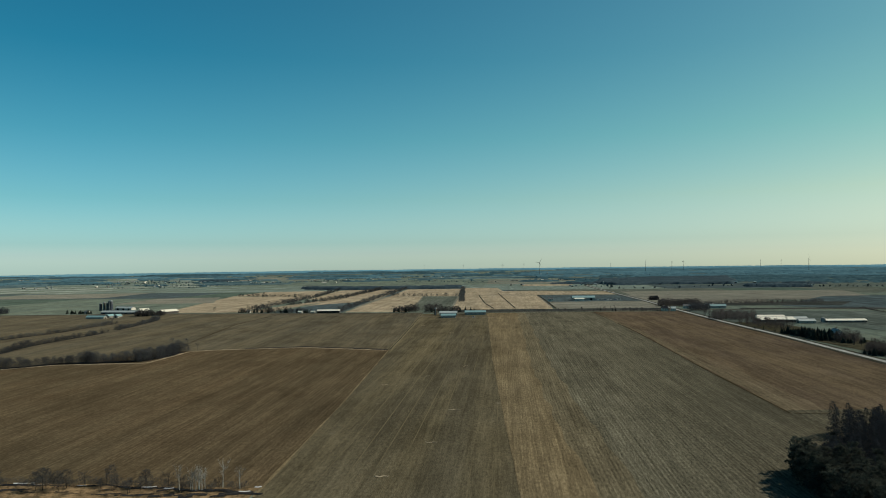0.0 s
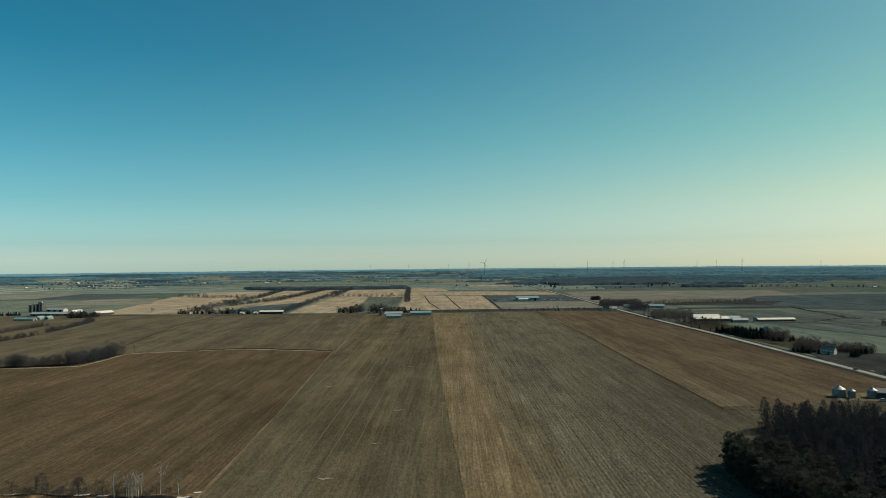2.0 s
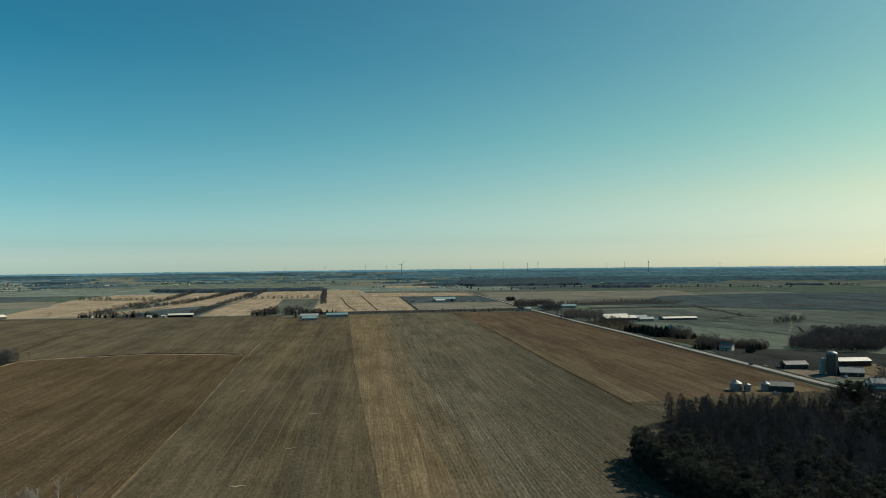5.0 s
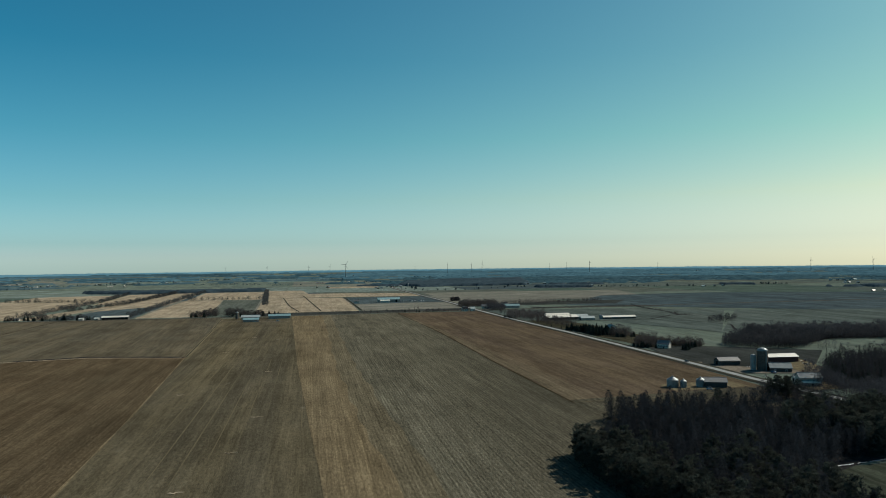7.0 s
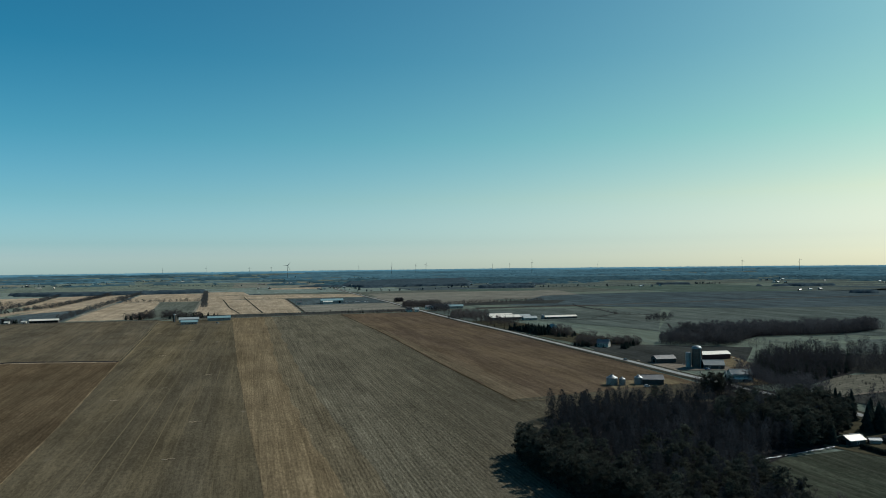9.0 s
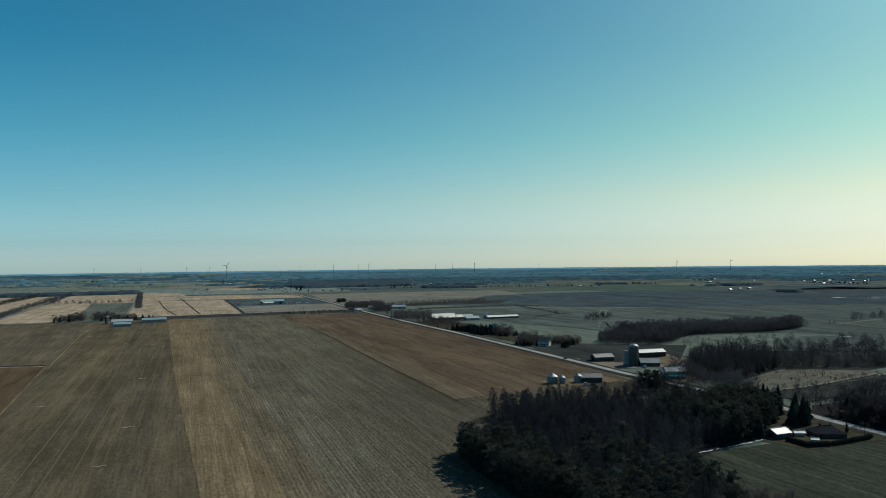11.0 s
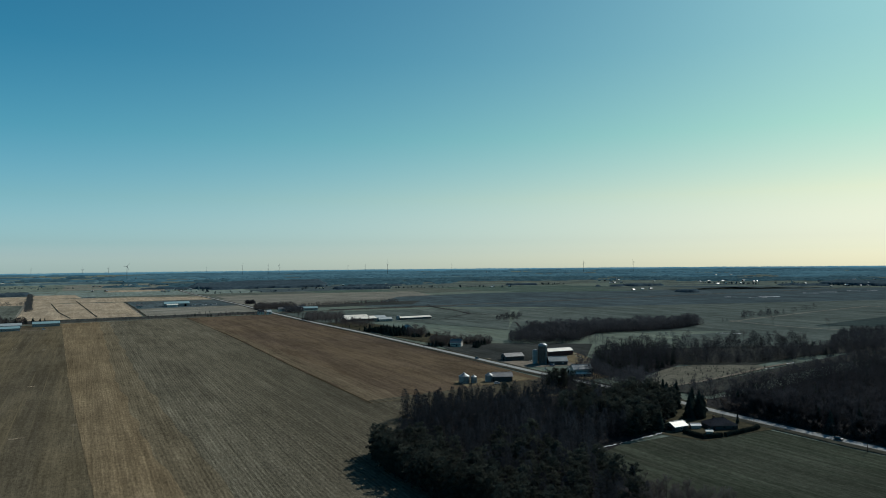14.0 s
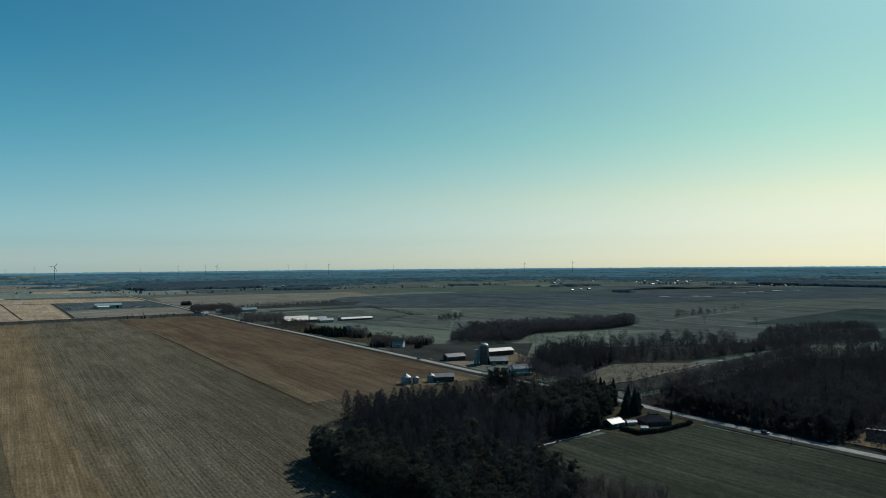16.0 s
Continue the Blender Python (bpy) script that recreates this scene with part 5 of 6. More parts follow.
thicket("tree_line", "row of dark leafless trees on a field edge", "", along([(971, 673), (1036, 679), (1090, 684)], 3.5, 117, 5) + along([(1090, 682), (1180, 700), (1265, 721)], 14, 140, 5) + along([(886, 648), (905, 655)], 9, 141, 4), 0.35, 0.75, ["bark", "twigdark"], 117, wood_far)
plant("lone", [(896, 572), (905, 500), (731, 432), (690, 476)], 0.9, 1.2, "single field trees", 142)

thicket("clearing_shrubs", "small dark shrubs dotted over the clearing", "", scatter([(400, 342), (470, 345), (530, 352), (500, 388), (472, 392), (425, 372)], 8.0, 41, 1.4), 0.12, 0.3, ["bark", "twig"], 41, scrub, "shrubs")
thicket("clearing_shrubs", "tiny dark conifers dotted over the clearing", "cedar", scatter([(395, 340), (470, 345), (535, 352), (500, 390), (472, 394), (420, 372)], 7.0, 134, 1.6), 0.14, 0.36, ["bark", "needle"], 134, None, "shrubs")
thicket("track_shrubs", "dense low shrubs beside the gravel track", "", scatter([(384, 296), (480, 300), (570, 326), (560, 330), (490, 332), (392, 338)], 6, 42), 0.4, 0.8, ["bark", "twig"], 42, small, "shrubs")

# roadside trees north along the road
plant("fir", along([(412, 843), (416, 808), (414, 762)], 1.9, 43, 4) + along([(430, 838), (440, 800), (428, 766)], 2.0, 44, 5), 0.65, 1.05, "windbreak firs", 45)
plant("fir", along([(421, 742), (440, 734)], 2.2, 46, 3) + [(400, 638), (405, 632), (396, 644), (423, 606), (428, 610)] + along([(424, 612), (436, 618), (462, 640)], 3.0, 47, 3) + along([(392, 656), (404, 644), (428, 652), (462, 644)], 3.6, 48, 4), 0.4, 0.8, "firs round the roadside house", 49)
plant("bare", along([(420, 735), (428, 690), (424, 650)], 8, 50, 5) + along([(428, 980), (434, 930), (438, 890)], 9, 51, 8) + along([(410, 1120), (415, 1060), (424, 1000)], 9, 52, 7), 0.6, 0.95, "roadside bare trees", 53)
plant("cedar", along([(408, 1085), (412, 1050)], 6, 54, 3) + along([(404, 900), (406, 860)], 12, 55, 3) + [(330, 247), (337, 246), (343, 241)], 0.6, 1.0, "small roadside cedars", 56)
plant("spruce", [(333, 265), (337, 262), (341, 263), (338, 268), (340, 291), (344, 288), (348, 286), (345, 292)], 0.9, 1.2, "spruces round the cottage", 128)
plant("pine", [(325, 377), (329, 374), (332, 379), (336, 375), (340, 378), (344, 374), (334, 371)], 0.9, 1.12, "pines by the bend of the road", 152)
plant("lone", [(342, 231)], 0.5, 0.6, "single garden tree", 129)
plant("spruce", [(371, 313), (367, 304), (372, 306), (366, 312), (361, 285), (357, 277), (354, 272), (360, 279)], 0.7, 1.0, "spruces by the bend of the road", 57)
bush = [puff(151 + i, 10 + i, 4.6, 190, 1.9, 0.16) for i in range(4)]
thicket("roadside_woods", "dark dense trees round the cross roads", "", scatter([(422, 1369), (480, 1337), (515, 1400), (510, 1425), (444, 1442)], 6.5, 58), 0.6, 1.05, ["bark", "twig"], 58, bush)
thicket("roadside_woods", "pale leafless trees round the cross roads", "", scatter([(438, 1220), (473, 1235), (512, 1339), (484, 1348), (450, 1290)], 8, 59), 0.7, 1.2, ["bark", "twigmid"], 59, light)
thicket("roadside_woods", "dark leafless trees beside the long barns", "", scatter([(404, 1052), (421, 1036), (461, 1036), (488, 1090), (448, 1110), (428, 1112)], 6.2, 60), 0.5, 0.95, ["bark", "twig"], 60, bush)
thicket("roadside_hedge", "dark hedge along the cross road", "", along([(316, 1253), (352, 1250), (391, 1246)], 2.5, 120, 3) + along([(200, 1272), (290, 1268)], 9, 121, 3), 0.3, 0.6, ["bark", "twig"], 120, bush, "hedgerow")
thicket("roadside_woods", "round dark tree clump beside the road", "", scatter([(468, 1590), (490, 1588), (494, 1608), (472, 1610)], 4.5, 122), 0.6, 0.95, ["bark", "twigdark"], 122, [puff(155 + i, 10, 5.0, 260, 1.9, 0.16, 0.0) for i in range(3)])
thicket("creek_brush", "dark brush along the winding creek", "", along([(758, 1271), (729, 1155), (716, 1086), (691, 1008), (722, 971)], 4, 123, 4) + along([(605, 954), (670, 1002)], 7, 124, 3), 0.3, 0.75, ["bark", "twig"], 123, scrub, "shrubs")
thicket("woods_belt", "dark leafless woods at the foot of the pasture", "", scatter([(478, 622), (500, 592), (546, 580), (600, 622), (632, 640), (600, 700), (540, 672), (500, 650)], 4.8, 125), 0.65, 1.05, ["bark", "twigmid"], 125, wood_far)
thicket("house_trees", "dark leafless trees round the roadside houses", "", scatter([(392, 652), (402, 640), (424, 646), (450, 622), (468, 640), (440, 672), (410, 676)], 4.4, 72) + scatter([(419, 746), (441, 733), (450, 760), (430, 770)], 5.0, 172) + scatter([(414, 1000), (446, 985), (448, 900), (432, 880), (416, 920)], 9, 74), 0.8, 1.4, ["bark", "twig"], 72, hedge)
plant("spruce", [(304, 1257), (309, 1256), (286, 1274)], 0.45, 0.65, "spruces at the cross roads", 61)
plant("bare", [(310, 1300), (318, 1303), (492, 1624), (498, 1630), (256, 1640)], 0.4, 0.6, "trees at the cross roads", 62)
thicket("farm_windbreak", "dark dense windbreak behind the farm", "", scatter([(-96, 1300), (-50, 1296), (-48, 1326), (-92, 1328)], 5.2, 63) + scatter([(-36, 1290), (28, 1278), (30, 1300), (-34, 1310)], 5.4, 64), 0.55, 1.0, ["bark", "twig"], 63, bush)
plant("fir", [(-92, 1298), (-84, 1300), (-70, 1294), (-22, 1292), (-8, 1290), (4, 1288), (16, 1284), (30, 1282), (40, 1284), (50, 1286), (56, 1284)], 0.7, 1.05, "windbreak firs behind the farm", 65)
rq = random.Random(66)
line_pts = along([(-389, 1340), (-330, 1328), (-252, 1314)], 3.0, 66, 4)
plant("fir", [p for p in line_pts if rq.random() < 0.55], 0.45, 0.95, "farmstead firs", 69)
thicket("farm_windbreak", "dark bushy trees in a line along the farmsteads", "", along([(-392, 1342), (-376, 1340)], 1.6, 70, 5) + along([(-340, 1330), (-318, 1326)], 1.6, 71, 4) + along([(-310, 1326), (-252, 1315)], 2.2, 72, 4), 0.5, 0.95, ["bark", "twig"], 70, bush)
thicket("farm_windbreak", "pale leafless trees behind the farmsteads", "", along([(-372, 1368), (-360, 1380)], 3, 73, 5), 1.0, 1.5, ["bark", "linetwig"], 73, light)
plant("fir", along([(-735, 1369), (-710, 1366), (-688, 1362)], 2.6, 67, 4), 0.4, 0.9, "firs beside the dairy", 68)
thicket("farm_trees", "dark clump of dense trees at the dairy", "", scatter([(-562, 1268), (-512, 1278), (-516, 1298), (-566, 1292)], 4.0, 74), 0.55, 0.95, ["bark", "twig"], 74, bush)
plant("fir", [(-556, 1272), (-548, 1276), (-540, 1274), (-533, 1279), (-527, 1281)], 0.6, 0.9, "firs beside the dairy", 75)

# far woods, up to the skyline
tiny = []
for i in range(4):
    rd0 = random.Random(120 + i)
    tr0, cr0 = Shape(), Shape()
    tr0.bar((0, 0, 0), (0, 0, 7), 0.3, 0.15, 3)
    for k in range(16):
        a0, q0 = rd0.uniform(0, 6.28), rd0.uniform(0.5, 4.5)
        z0 = rd0.uniform(0.5, 7)
        n0 = len(cr0.v)
        cx0, cy0 = math.cos(a0) * q0, math.sin(a0) * q0
        w0 = rd0.uniform(0.6, 1.4)
        cr0.v += [(cx0 - w0, cy0 + rd0.uniform(-1, 1), z0), (cx0 + w0, cy0 + rd0.uniform(-1, 1), z0), (cx0 * 0.9, cy0 * 0.9, z0 + rd0.uniform(2.5, 5))]
        cr0.f.append((n0, n0 + 1, n0 + 2))
    tiny.append((tr0, cr0))


def canopy(name, label, poly, cell, height, seed, mat):
    """Closed tops of a far-off wood: a ragged canopy over the outline, with steep broken edges."""
    xs, ys = [p[0] for p in poly], [p[1] for p in poly]
    nx, ny = max(2, int((max(xs) - min(xs)) / cell) + 1), max(2, int((max(ys) - min(ys)) / cell) + 1)
    keep = set()
    for i in range(nx):
        for j in range(ny):
            x, y = min(xs) + (i + 0.5) * cell, min(ys) + (j + 0.5) * cell
            w = noise.noise((x * 0.03, y * 0.03, seed)) * cell * 2.2
            if inside(x + w, y + w * 0.7, poly):
                keep.add((i, j))
    at, v, f = {}, [], []

    def corner(i, j):
        if (i, j) not in at:
            x, y = min(xs) + i * cell, min(ys) + j * cell
            x += 0.4 * cell * noise.noise((x * 0.7, y * 0.7, 1.5))
            y += 0.4 * cell * noise.noise((x * 0.7, y * 0.7, 8.5))
            full = all(q in keep for q in ((i, j), (i - 1, j), (i, j - 1), (i - 1, j - 1)))
            h = height * (0.86 + 0.22 * noise.noise((x * 0.21, y * 0.21, seed)) + 0.16 * noise.noise((x * 0.02, y * 0.02, seed))) if full else 0.1
            at[i, j] = len(v)
            v.append((x, y, gz(x, y) + h))
        return at[i, j]

    for i, j in sorted(keep):
        q = [corner(i, j), corner(i + 1, j), corner(i + 1, j + 1), corner(i, j + 1)]
        f += [(q[0], q[1], q[2]), (q[0], q[2], q[3])]
    if f:
        return tagged(mesh_ob(name, v, f, M[mat], smooth=True), label, "woods", kind="stuff")


def lens(cx, cy, lx, ly, seed, n=14):
    """Uneven oval outline across the line of sight."""
    az = math.atan2(cx, cy)
    ca, sa = math.cos(-az), math.sin(-az)
    out = []
    for k in range(n):
        a = 6.283 * k / n
        r = 1 + 0.35 * noise.noise((math.cos(a) * 1.3 + seed, math.sin(a) * 1.3, seed * 0.37))
        u, w = math.cos(a) * lx * r, math.sin(a) * ly * r
        out.append((cx + u * ca - w * sa, cy + u * sa + w * ca))
    return out


WOODS = (
    ("broad dark block of bare woods behind the stubble fields", [(-498, 2540), (-324, 2436), (-167, 2436), (71, 2461), (75, 2620), (-180, 2580), (-400, 2640), (-540, 2660)], 10),
    ("wide forest of bare trees beside the road", [(590, 2771), (664, 2600), (794, 2612), (1068, 2561), (1180, 2800), (1342, 3300), (961, 3300), (720, 3200)], 10),
    ("dark block of bare woods among fields", [(997, 2289), (1178, 2221), (1215, 2330), (1120, 2420), (1030, 2400)], 9),
    ("small dark oval wood standing in a field", lens(1965, 1790, 66, 46, 3), 9),
    ("small dark oval wood standing in a field", lens(1668, 1325, 36, 38, 5), 9),
    ("dark wood along a field edge", [(1671, 2193), (1771, 2106), (1800, 2150), (1700, 2240)], 8),
    ("dark forest beyond the eastern fields", [(2515, 1430), (2472, 1300), (2460, 1139), (2455, 984), (2440, 840), (2800, 900), (2860, 1200), (2780, 1500)], 10),
    ("small dark wood far to the west", [(-1230, 3500), (-1060, 3560), (-1070, 3660), (-1240, 3600)], 9),
)
for k, (lb, poly, h) in enumerate(WOODS):
    canopy("far_woods", lb, poly, 8, h, 87 + k, "midwood")
thicket("far_tree_lines", "straggling trees along a far field edge", "", along([(1800, 2130), (1885, 2090)], 9, 181, 6) + along([(2323, 1777), (2331, 1671), (2343, 1555)], 9, 182, 8) + along([(2437, 1533), (2463, 1500), (2439, 1341), (2377, 1241), (2400, 1129)], 16, 183, 9)
        + along([(548, 2458), (570, 2236), (701, 2191), (828, 2298), (914, 2377), (1024, 2279)], 30, 184, 25) + along([(1193, 2216), (1352, 2155), (1500, 2080)], 14, 185, 6), 0.5, 1.1, ["midwood", "midwood"], 181, tiny)
thicket("far_woods", "dark wood at the edge of the western fields", "", scatter([(-925, 1345), (-862, 1350), (-862, 1395), (-925, 1405)], 6, 85), 0.6, 1.0, ["bark", "twigdark"], 85, bush)
rw = random.Random(86)
for k in range(1150):
    az0, r0 = rw.uniform(-44, 80), 2450 + 2320 * rw.random() ** 0.8
    if az0 < 6:
        r0 = 3150 + 1580 * rw.random() ** 0.8
    a0 = radians(az0)
    cx0, cy0 = r0 * math.sin(a0), r0 * math.cos(a0)
    if inside(cx0, cy0, [(380, 1900), (2300, 1900), (2300, 2480), (1250, 2520), (640, 2560), (560, 2760), (380, 2900)]) or (-760 < cx0 < 420 and cy0 < 2900):
        continue
    east = 1 if az0 > 8 else 0
    if not east and rw.random() < (0.52 if r0 < 3900 else 0.4):
        continue
    if az0 > 34 and r0 < 3250 and rw.random() < 0.93:
        continue
    big = 0.5 + (r0 - 2400) / 2000
    lx, ly = rw.uniform(25, 190) * big, rw.uniform(6, 26) * big
    if east:
        lx, ly = lx * 1.2, ly * 1.9
    else:
        ly *= 0.75
    if r0 + ly * 1.4 > 4700:
        continue
    # farther belts take colours with more haze painted in
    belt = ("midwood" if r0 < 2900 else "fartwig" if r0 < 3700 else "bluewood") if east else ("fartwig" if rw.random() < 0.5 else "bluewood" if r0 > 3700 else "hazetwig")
    canopy("woodland_belt", "belt of bare woods towards the skyline, blue haze put into its colour" if east else "belt of bare woods far to the west, pale haze put into its colour", lens(cx0, cy0, lx, ly, k * 1.7), 12 if ly < 30 else 16, rw.uniform(5.5, 9), k, belt)
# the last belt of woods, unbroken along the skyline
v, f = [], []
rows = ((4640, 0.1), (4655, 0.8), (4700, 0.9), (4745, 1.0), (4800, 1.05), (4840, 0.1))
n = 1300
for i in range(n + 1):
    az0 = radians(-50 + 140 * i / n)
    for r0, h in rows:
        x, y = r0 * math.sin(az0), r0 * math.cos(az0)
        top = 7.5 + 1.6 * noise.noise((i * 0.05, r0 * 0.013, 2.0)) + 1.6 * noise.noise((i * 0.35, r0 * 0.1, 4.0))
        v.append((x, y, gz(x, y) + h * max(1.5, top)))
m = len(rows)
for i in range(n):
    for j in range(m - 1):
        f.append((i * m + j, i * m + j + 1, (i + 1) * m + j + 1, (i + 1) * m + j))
# the teal of the last belt is haze put into its base colour
tagged(mesh_ob("skyline_woods", v, f, M["skyline"], smooth=True), "thin belt of woods along the skyline, teal haze put into its colour", "woods", kind="stuff")
lines = along([(-1827, 3250), (-1525, 3224)], 14, 340, 8) + along([(-1640, 3530), (-1330, 3490)], 12, 341, 14)
for k in range(26):
    az0, r0 = radians(rw.uniform(-40, 24)), rw.uniform(3050, 3900)
    cx0, cy0 = r0 * math.sin(az0), r0 * math.cos(az0)
    ln0 = rw.uniform(40, 260)
    lines += along([(cx0 - ln0, cy0 - ln0 * 0.1), (cx0 + ln0, cy0 + ln0 * 0.1)], rw.uniform(4, 8), 300 + k, 10)
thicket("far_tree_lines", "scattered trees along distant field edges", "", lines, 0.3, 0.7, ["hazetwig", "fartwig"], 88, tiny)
thicket("low_woods", "low dark belt of scrub woods behind the houses", "", scatter([(450, 1420), (620, 1400), (780, 1425), (800, 1480), (600, 1480), (520, 1440)], 7.5, 89), 0.25, 0.55, ["twig", "twig"], 89, wood_small)


# ---- buildings ----
def building(name, label, cat, x, y, turn, w, l, h, rise, wall, roof, door=None, windows=0, chimney=False, group="", over=0.5, ridge=True):
    """Gabled building: ridge along its own y axis, which is turned from north."""
    e = anchor(name, x, y, turn)
    a, b = w / 2, l / 2
    v = [(-a, -b, -0.3), (a, -b, -0.3), (a, b, -0.3), (-a, b, -0.3), (-a, -b, h), (a, -b, h), (a, b, h), (-a, b, h), (0, -b, h + rise), (0, b, h + rise)]
    mesh_ob("wall", v, [(0, 1, 5, 8, 4), (2, 3, 7, 9, 6), (1, 2, 6, 5), (3, 0, 4, 7), (3, 2, 1, 0)], M[wall], e)
    k = rise / a
    t = 0.22
    for s in (-1, 1):
        xo, zo = s * (a + over), h - over * k
        q = [(0, -b - over, h + rise + 0.04), (xo, -b - over, zo + 0.04), (xo, b + over, zo + 0.04), (0, b + over, h + rise + 0.04)]
        q += [(px, py, pz + t) for px, py, pz in q]
        mesh_ob("roof", q, [(0, 1, 2, 3), (7, 6, 5, 4), (0, 4, 5, 1), (1, 5, 6, 2), (2, 6, 7, 3), (3, 7, 4, 0)], M[roof], e)
    if ridge:
        Shape().box(0, 0, h + rise + t + 0.08, 0.5, l + 2 * over, 0.14).make("ridge_cap", M["greyroof"], e)
    if door == "end":
        for s in (-1, 1):
            Shape().box(0, s * (b + 0.03), h * 0.42, w * 0.36, 0.1, h * 0.84).make("door", M["opening"], e, "dark sliding door")
    if door == "side":
        n = max(1, int(l / 14))
        for i in range(n):
            Shape().box(-a - 0.03, -b + l * (i + 0.5) / n, h * 0.42, 0.1, min(4.5, l * 0.3), h * 0.84).make("door", M["opening"], e, "dark open bay")
    if door == "bays":
        n = max(3, int(l / 6))
        for i in range(n):
            Shape().box(-a - 0.03, -b + l * (i + 0.5) / n, h * 0.45, 0.1, l / n * 0.82, h * 0.85).make("bay", M["opening"], e, "dark open bay")
    if door == "house":
        Shape().box(-a - 0.03, -l * 0.08, 1.05, 0.1, 1.0, 2.1).make("door", M["opening"], e, "dark front door")
    for i in range(windows):
        for s in (-1, 1):
            yy = -b + l * (i + 0.5) / windows
            zz = 1.6 if h < 4 else h * 0.62
            fr = Shape().box(s * (a + 0.03), yy, zz, 0.1, 1.5, 1.3).make("window", M["trim"], e, "white framed window")
            Shape().box(s * (a + 0.07), yy, zz, 0.08, 1.24, 1.04).make("pane", M["glass"], fr)
    if chimney:
        Shape().box(a * 0.3, b * 0.4, h + rise + 0.4, 0.9, 0.9, 2.2, 0.08).make("chimney", M["brick"], e, "brick chimney")
    return tagged(e, label, cat, group)


def lean_roof(parent, x, y, z, w, l, fall, mat):
    q = [(x - w / 2, y - l / 2, z - fall), (x + w / 2, y - l / 2, z), (x + w / 2, y + l / 2, z), (x - w / 2, y + l / 2, z - fall)]
    q += [(px, py, pz + 0.2) for px, py, pz in q]
    return mesh_ob("porch_roof", q, [(3, 2, 1, 0), (4, 5, 6, 7), (0, 1, 5, 4), (1, 2, 6, 5), (2, 3, 7, 6), (3, 0, 4, 7)], M[mat], parent)


def grain_bin(x, y, r, h, group="grain bins beside the grove"):
    e = anchor("grain_bin", x, y)
    prof = []
    n = max(5, int(h / 0.8))
    for i in range(n):
        prof += [(r, h * i / n), (r * 1.006, h * (i + 0.5) / n)]
    prof.append((r, h))
    Shape().turned(prof, 24).make("body", M["galv"], e, smooth=False)
    Shape().turned([(r * 1.04, h - 0.02), (r * 1.04, h + 0.08), (r * 0.16, h + r * 0.55), (r * 0.16, h + r * 0.55 + 0.3)], 24).make("roof", M["galv"], e)
    Shape().turned([(r * 0.2, h + r * 0.55 + 0.3), (r * 0.2, h + r * 0.55 + 0.45)], 12).make("cap", M["greyroof"], e)
    Shape().box(0, -r - 0.03, 1.2, 0.9, 0.12, 1.9, 0.03).make("hatch", M["greyroof"], e)
    lad = Shape()
    for s in (-0.22, 0.22):
        lad.bar((r * 0.72 + s, -r * 0.72 + s, 0.3), (r * 0.72 + s, -r * 0.72 + s, h), 0.03, 0.03, 4)
    lad.make("ladder", M["greyroof"], e)
    return tagged(e, "round galvanised grain bin with conical roof", "grain bin", group)


def silo(x, y, r, h, mat, cap, label, group, sides=20):
    e = anchor("tower_silo", x, y)
    prof = [(r * 1.05, -0.3), (r * 1.05, 0.4)]
    n = int(h / 0.9)
    for i in range(n):
        z = 0.4 + (h - 0.4) * i / n
        prof += [(r, z), (r * 1.012, z + 0.1), (r * 1.012, z + 0.2), (r, z + 0.3)]
    prof.append((r, h))
    Shape().turned(prof if sides > 12 else prof[:2] + [(r, 0.5), (r, h)], sides).make("body", M[mat], e)
    dome = [(r * 1.03, h - 0.05)] + [(r * 1.03 * math.cos(a), h + r * 0.62 * math.sin(a)) for a in (0.1, 0.35, 0.6, 0.85, 1.1, 1.35)] + [(0.2, h + r * 0.63)]
    Shape().turned(dome, sides).make("dome", M[cap], e, smooth=True)
    ch = Shape().box(0, -r - 0.35, h * 0.5, 0.9, 0.8, h * 0.98, 0.15)
    ch.make("chute", M["galv"], e)
    return tagged(e, label, "silo", group)


# roadside poultry barns
building("poultry_barn", "long barn with a bright white sheet roof", "barn", 474, 1002, 85, 22, 50, 4.2, 3.2, "darkwall", "whiteroof", "end", 8)
building("barn", "barn wing with a white roof beside the long barn", "barn", 480, 1028, 85, 16, 38, 5.0, 3.0, "bluewall", "whiteroof", "end", 4)
building("barn", "low annex with a blue-grey sheet roof", "barn", 509, 1000, 85, 14, 18, 4.0, 3.4, "bluewall", "blueroof", "end", 3)
building("barn", "low annex with a pale blue sheet roof", "barn", 506, 976, 85, 10, 22, 3.6, 2.6, "bluewall", "blueroof", "end", 3)
building("poultry_barn", "long low barn with a white sheet roof in the pasture", "barn", 562, 980, 85, 13, 54, 3.2, 2.0, "darkwall", "whiteroof", "end", 10)
grain_bin(533, 984, 2.0, 6.0, "feed bins")
grain_bin(533, 980, 2.0, 6.0, "feed bins")
building("house", "farmhouse with a white roof behind spruces", "house", 452, 806, -5, 9, 13, 5.2, 3.6, "whitewall", "greyroof", "house", 4, True)
e2 = building("house", "white farmhouse with a pale blue-grey roof among trees", "house", 414, 631, 40, 9, 12, 4.6, 3.4, "whitewall", "greyroof", "house", 4, True)
lean_roof(e2, -5.4, 0, 2.9, 2.8, 7, 0.7, "greyroof")

# farmyard by the bend
building("machine_shed", "low grey machine shed with open bays", "shed", 398, 513, 78, 11, 18, 4.0, 2.4, "darkwall", "greyroof", "end")

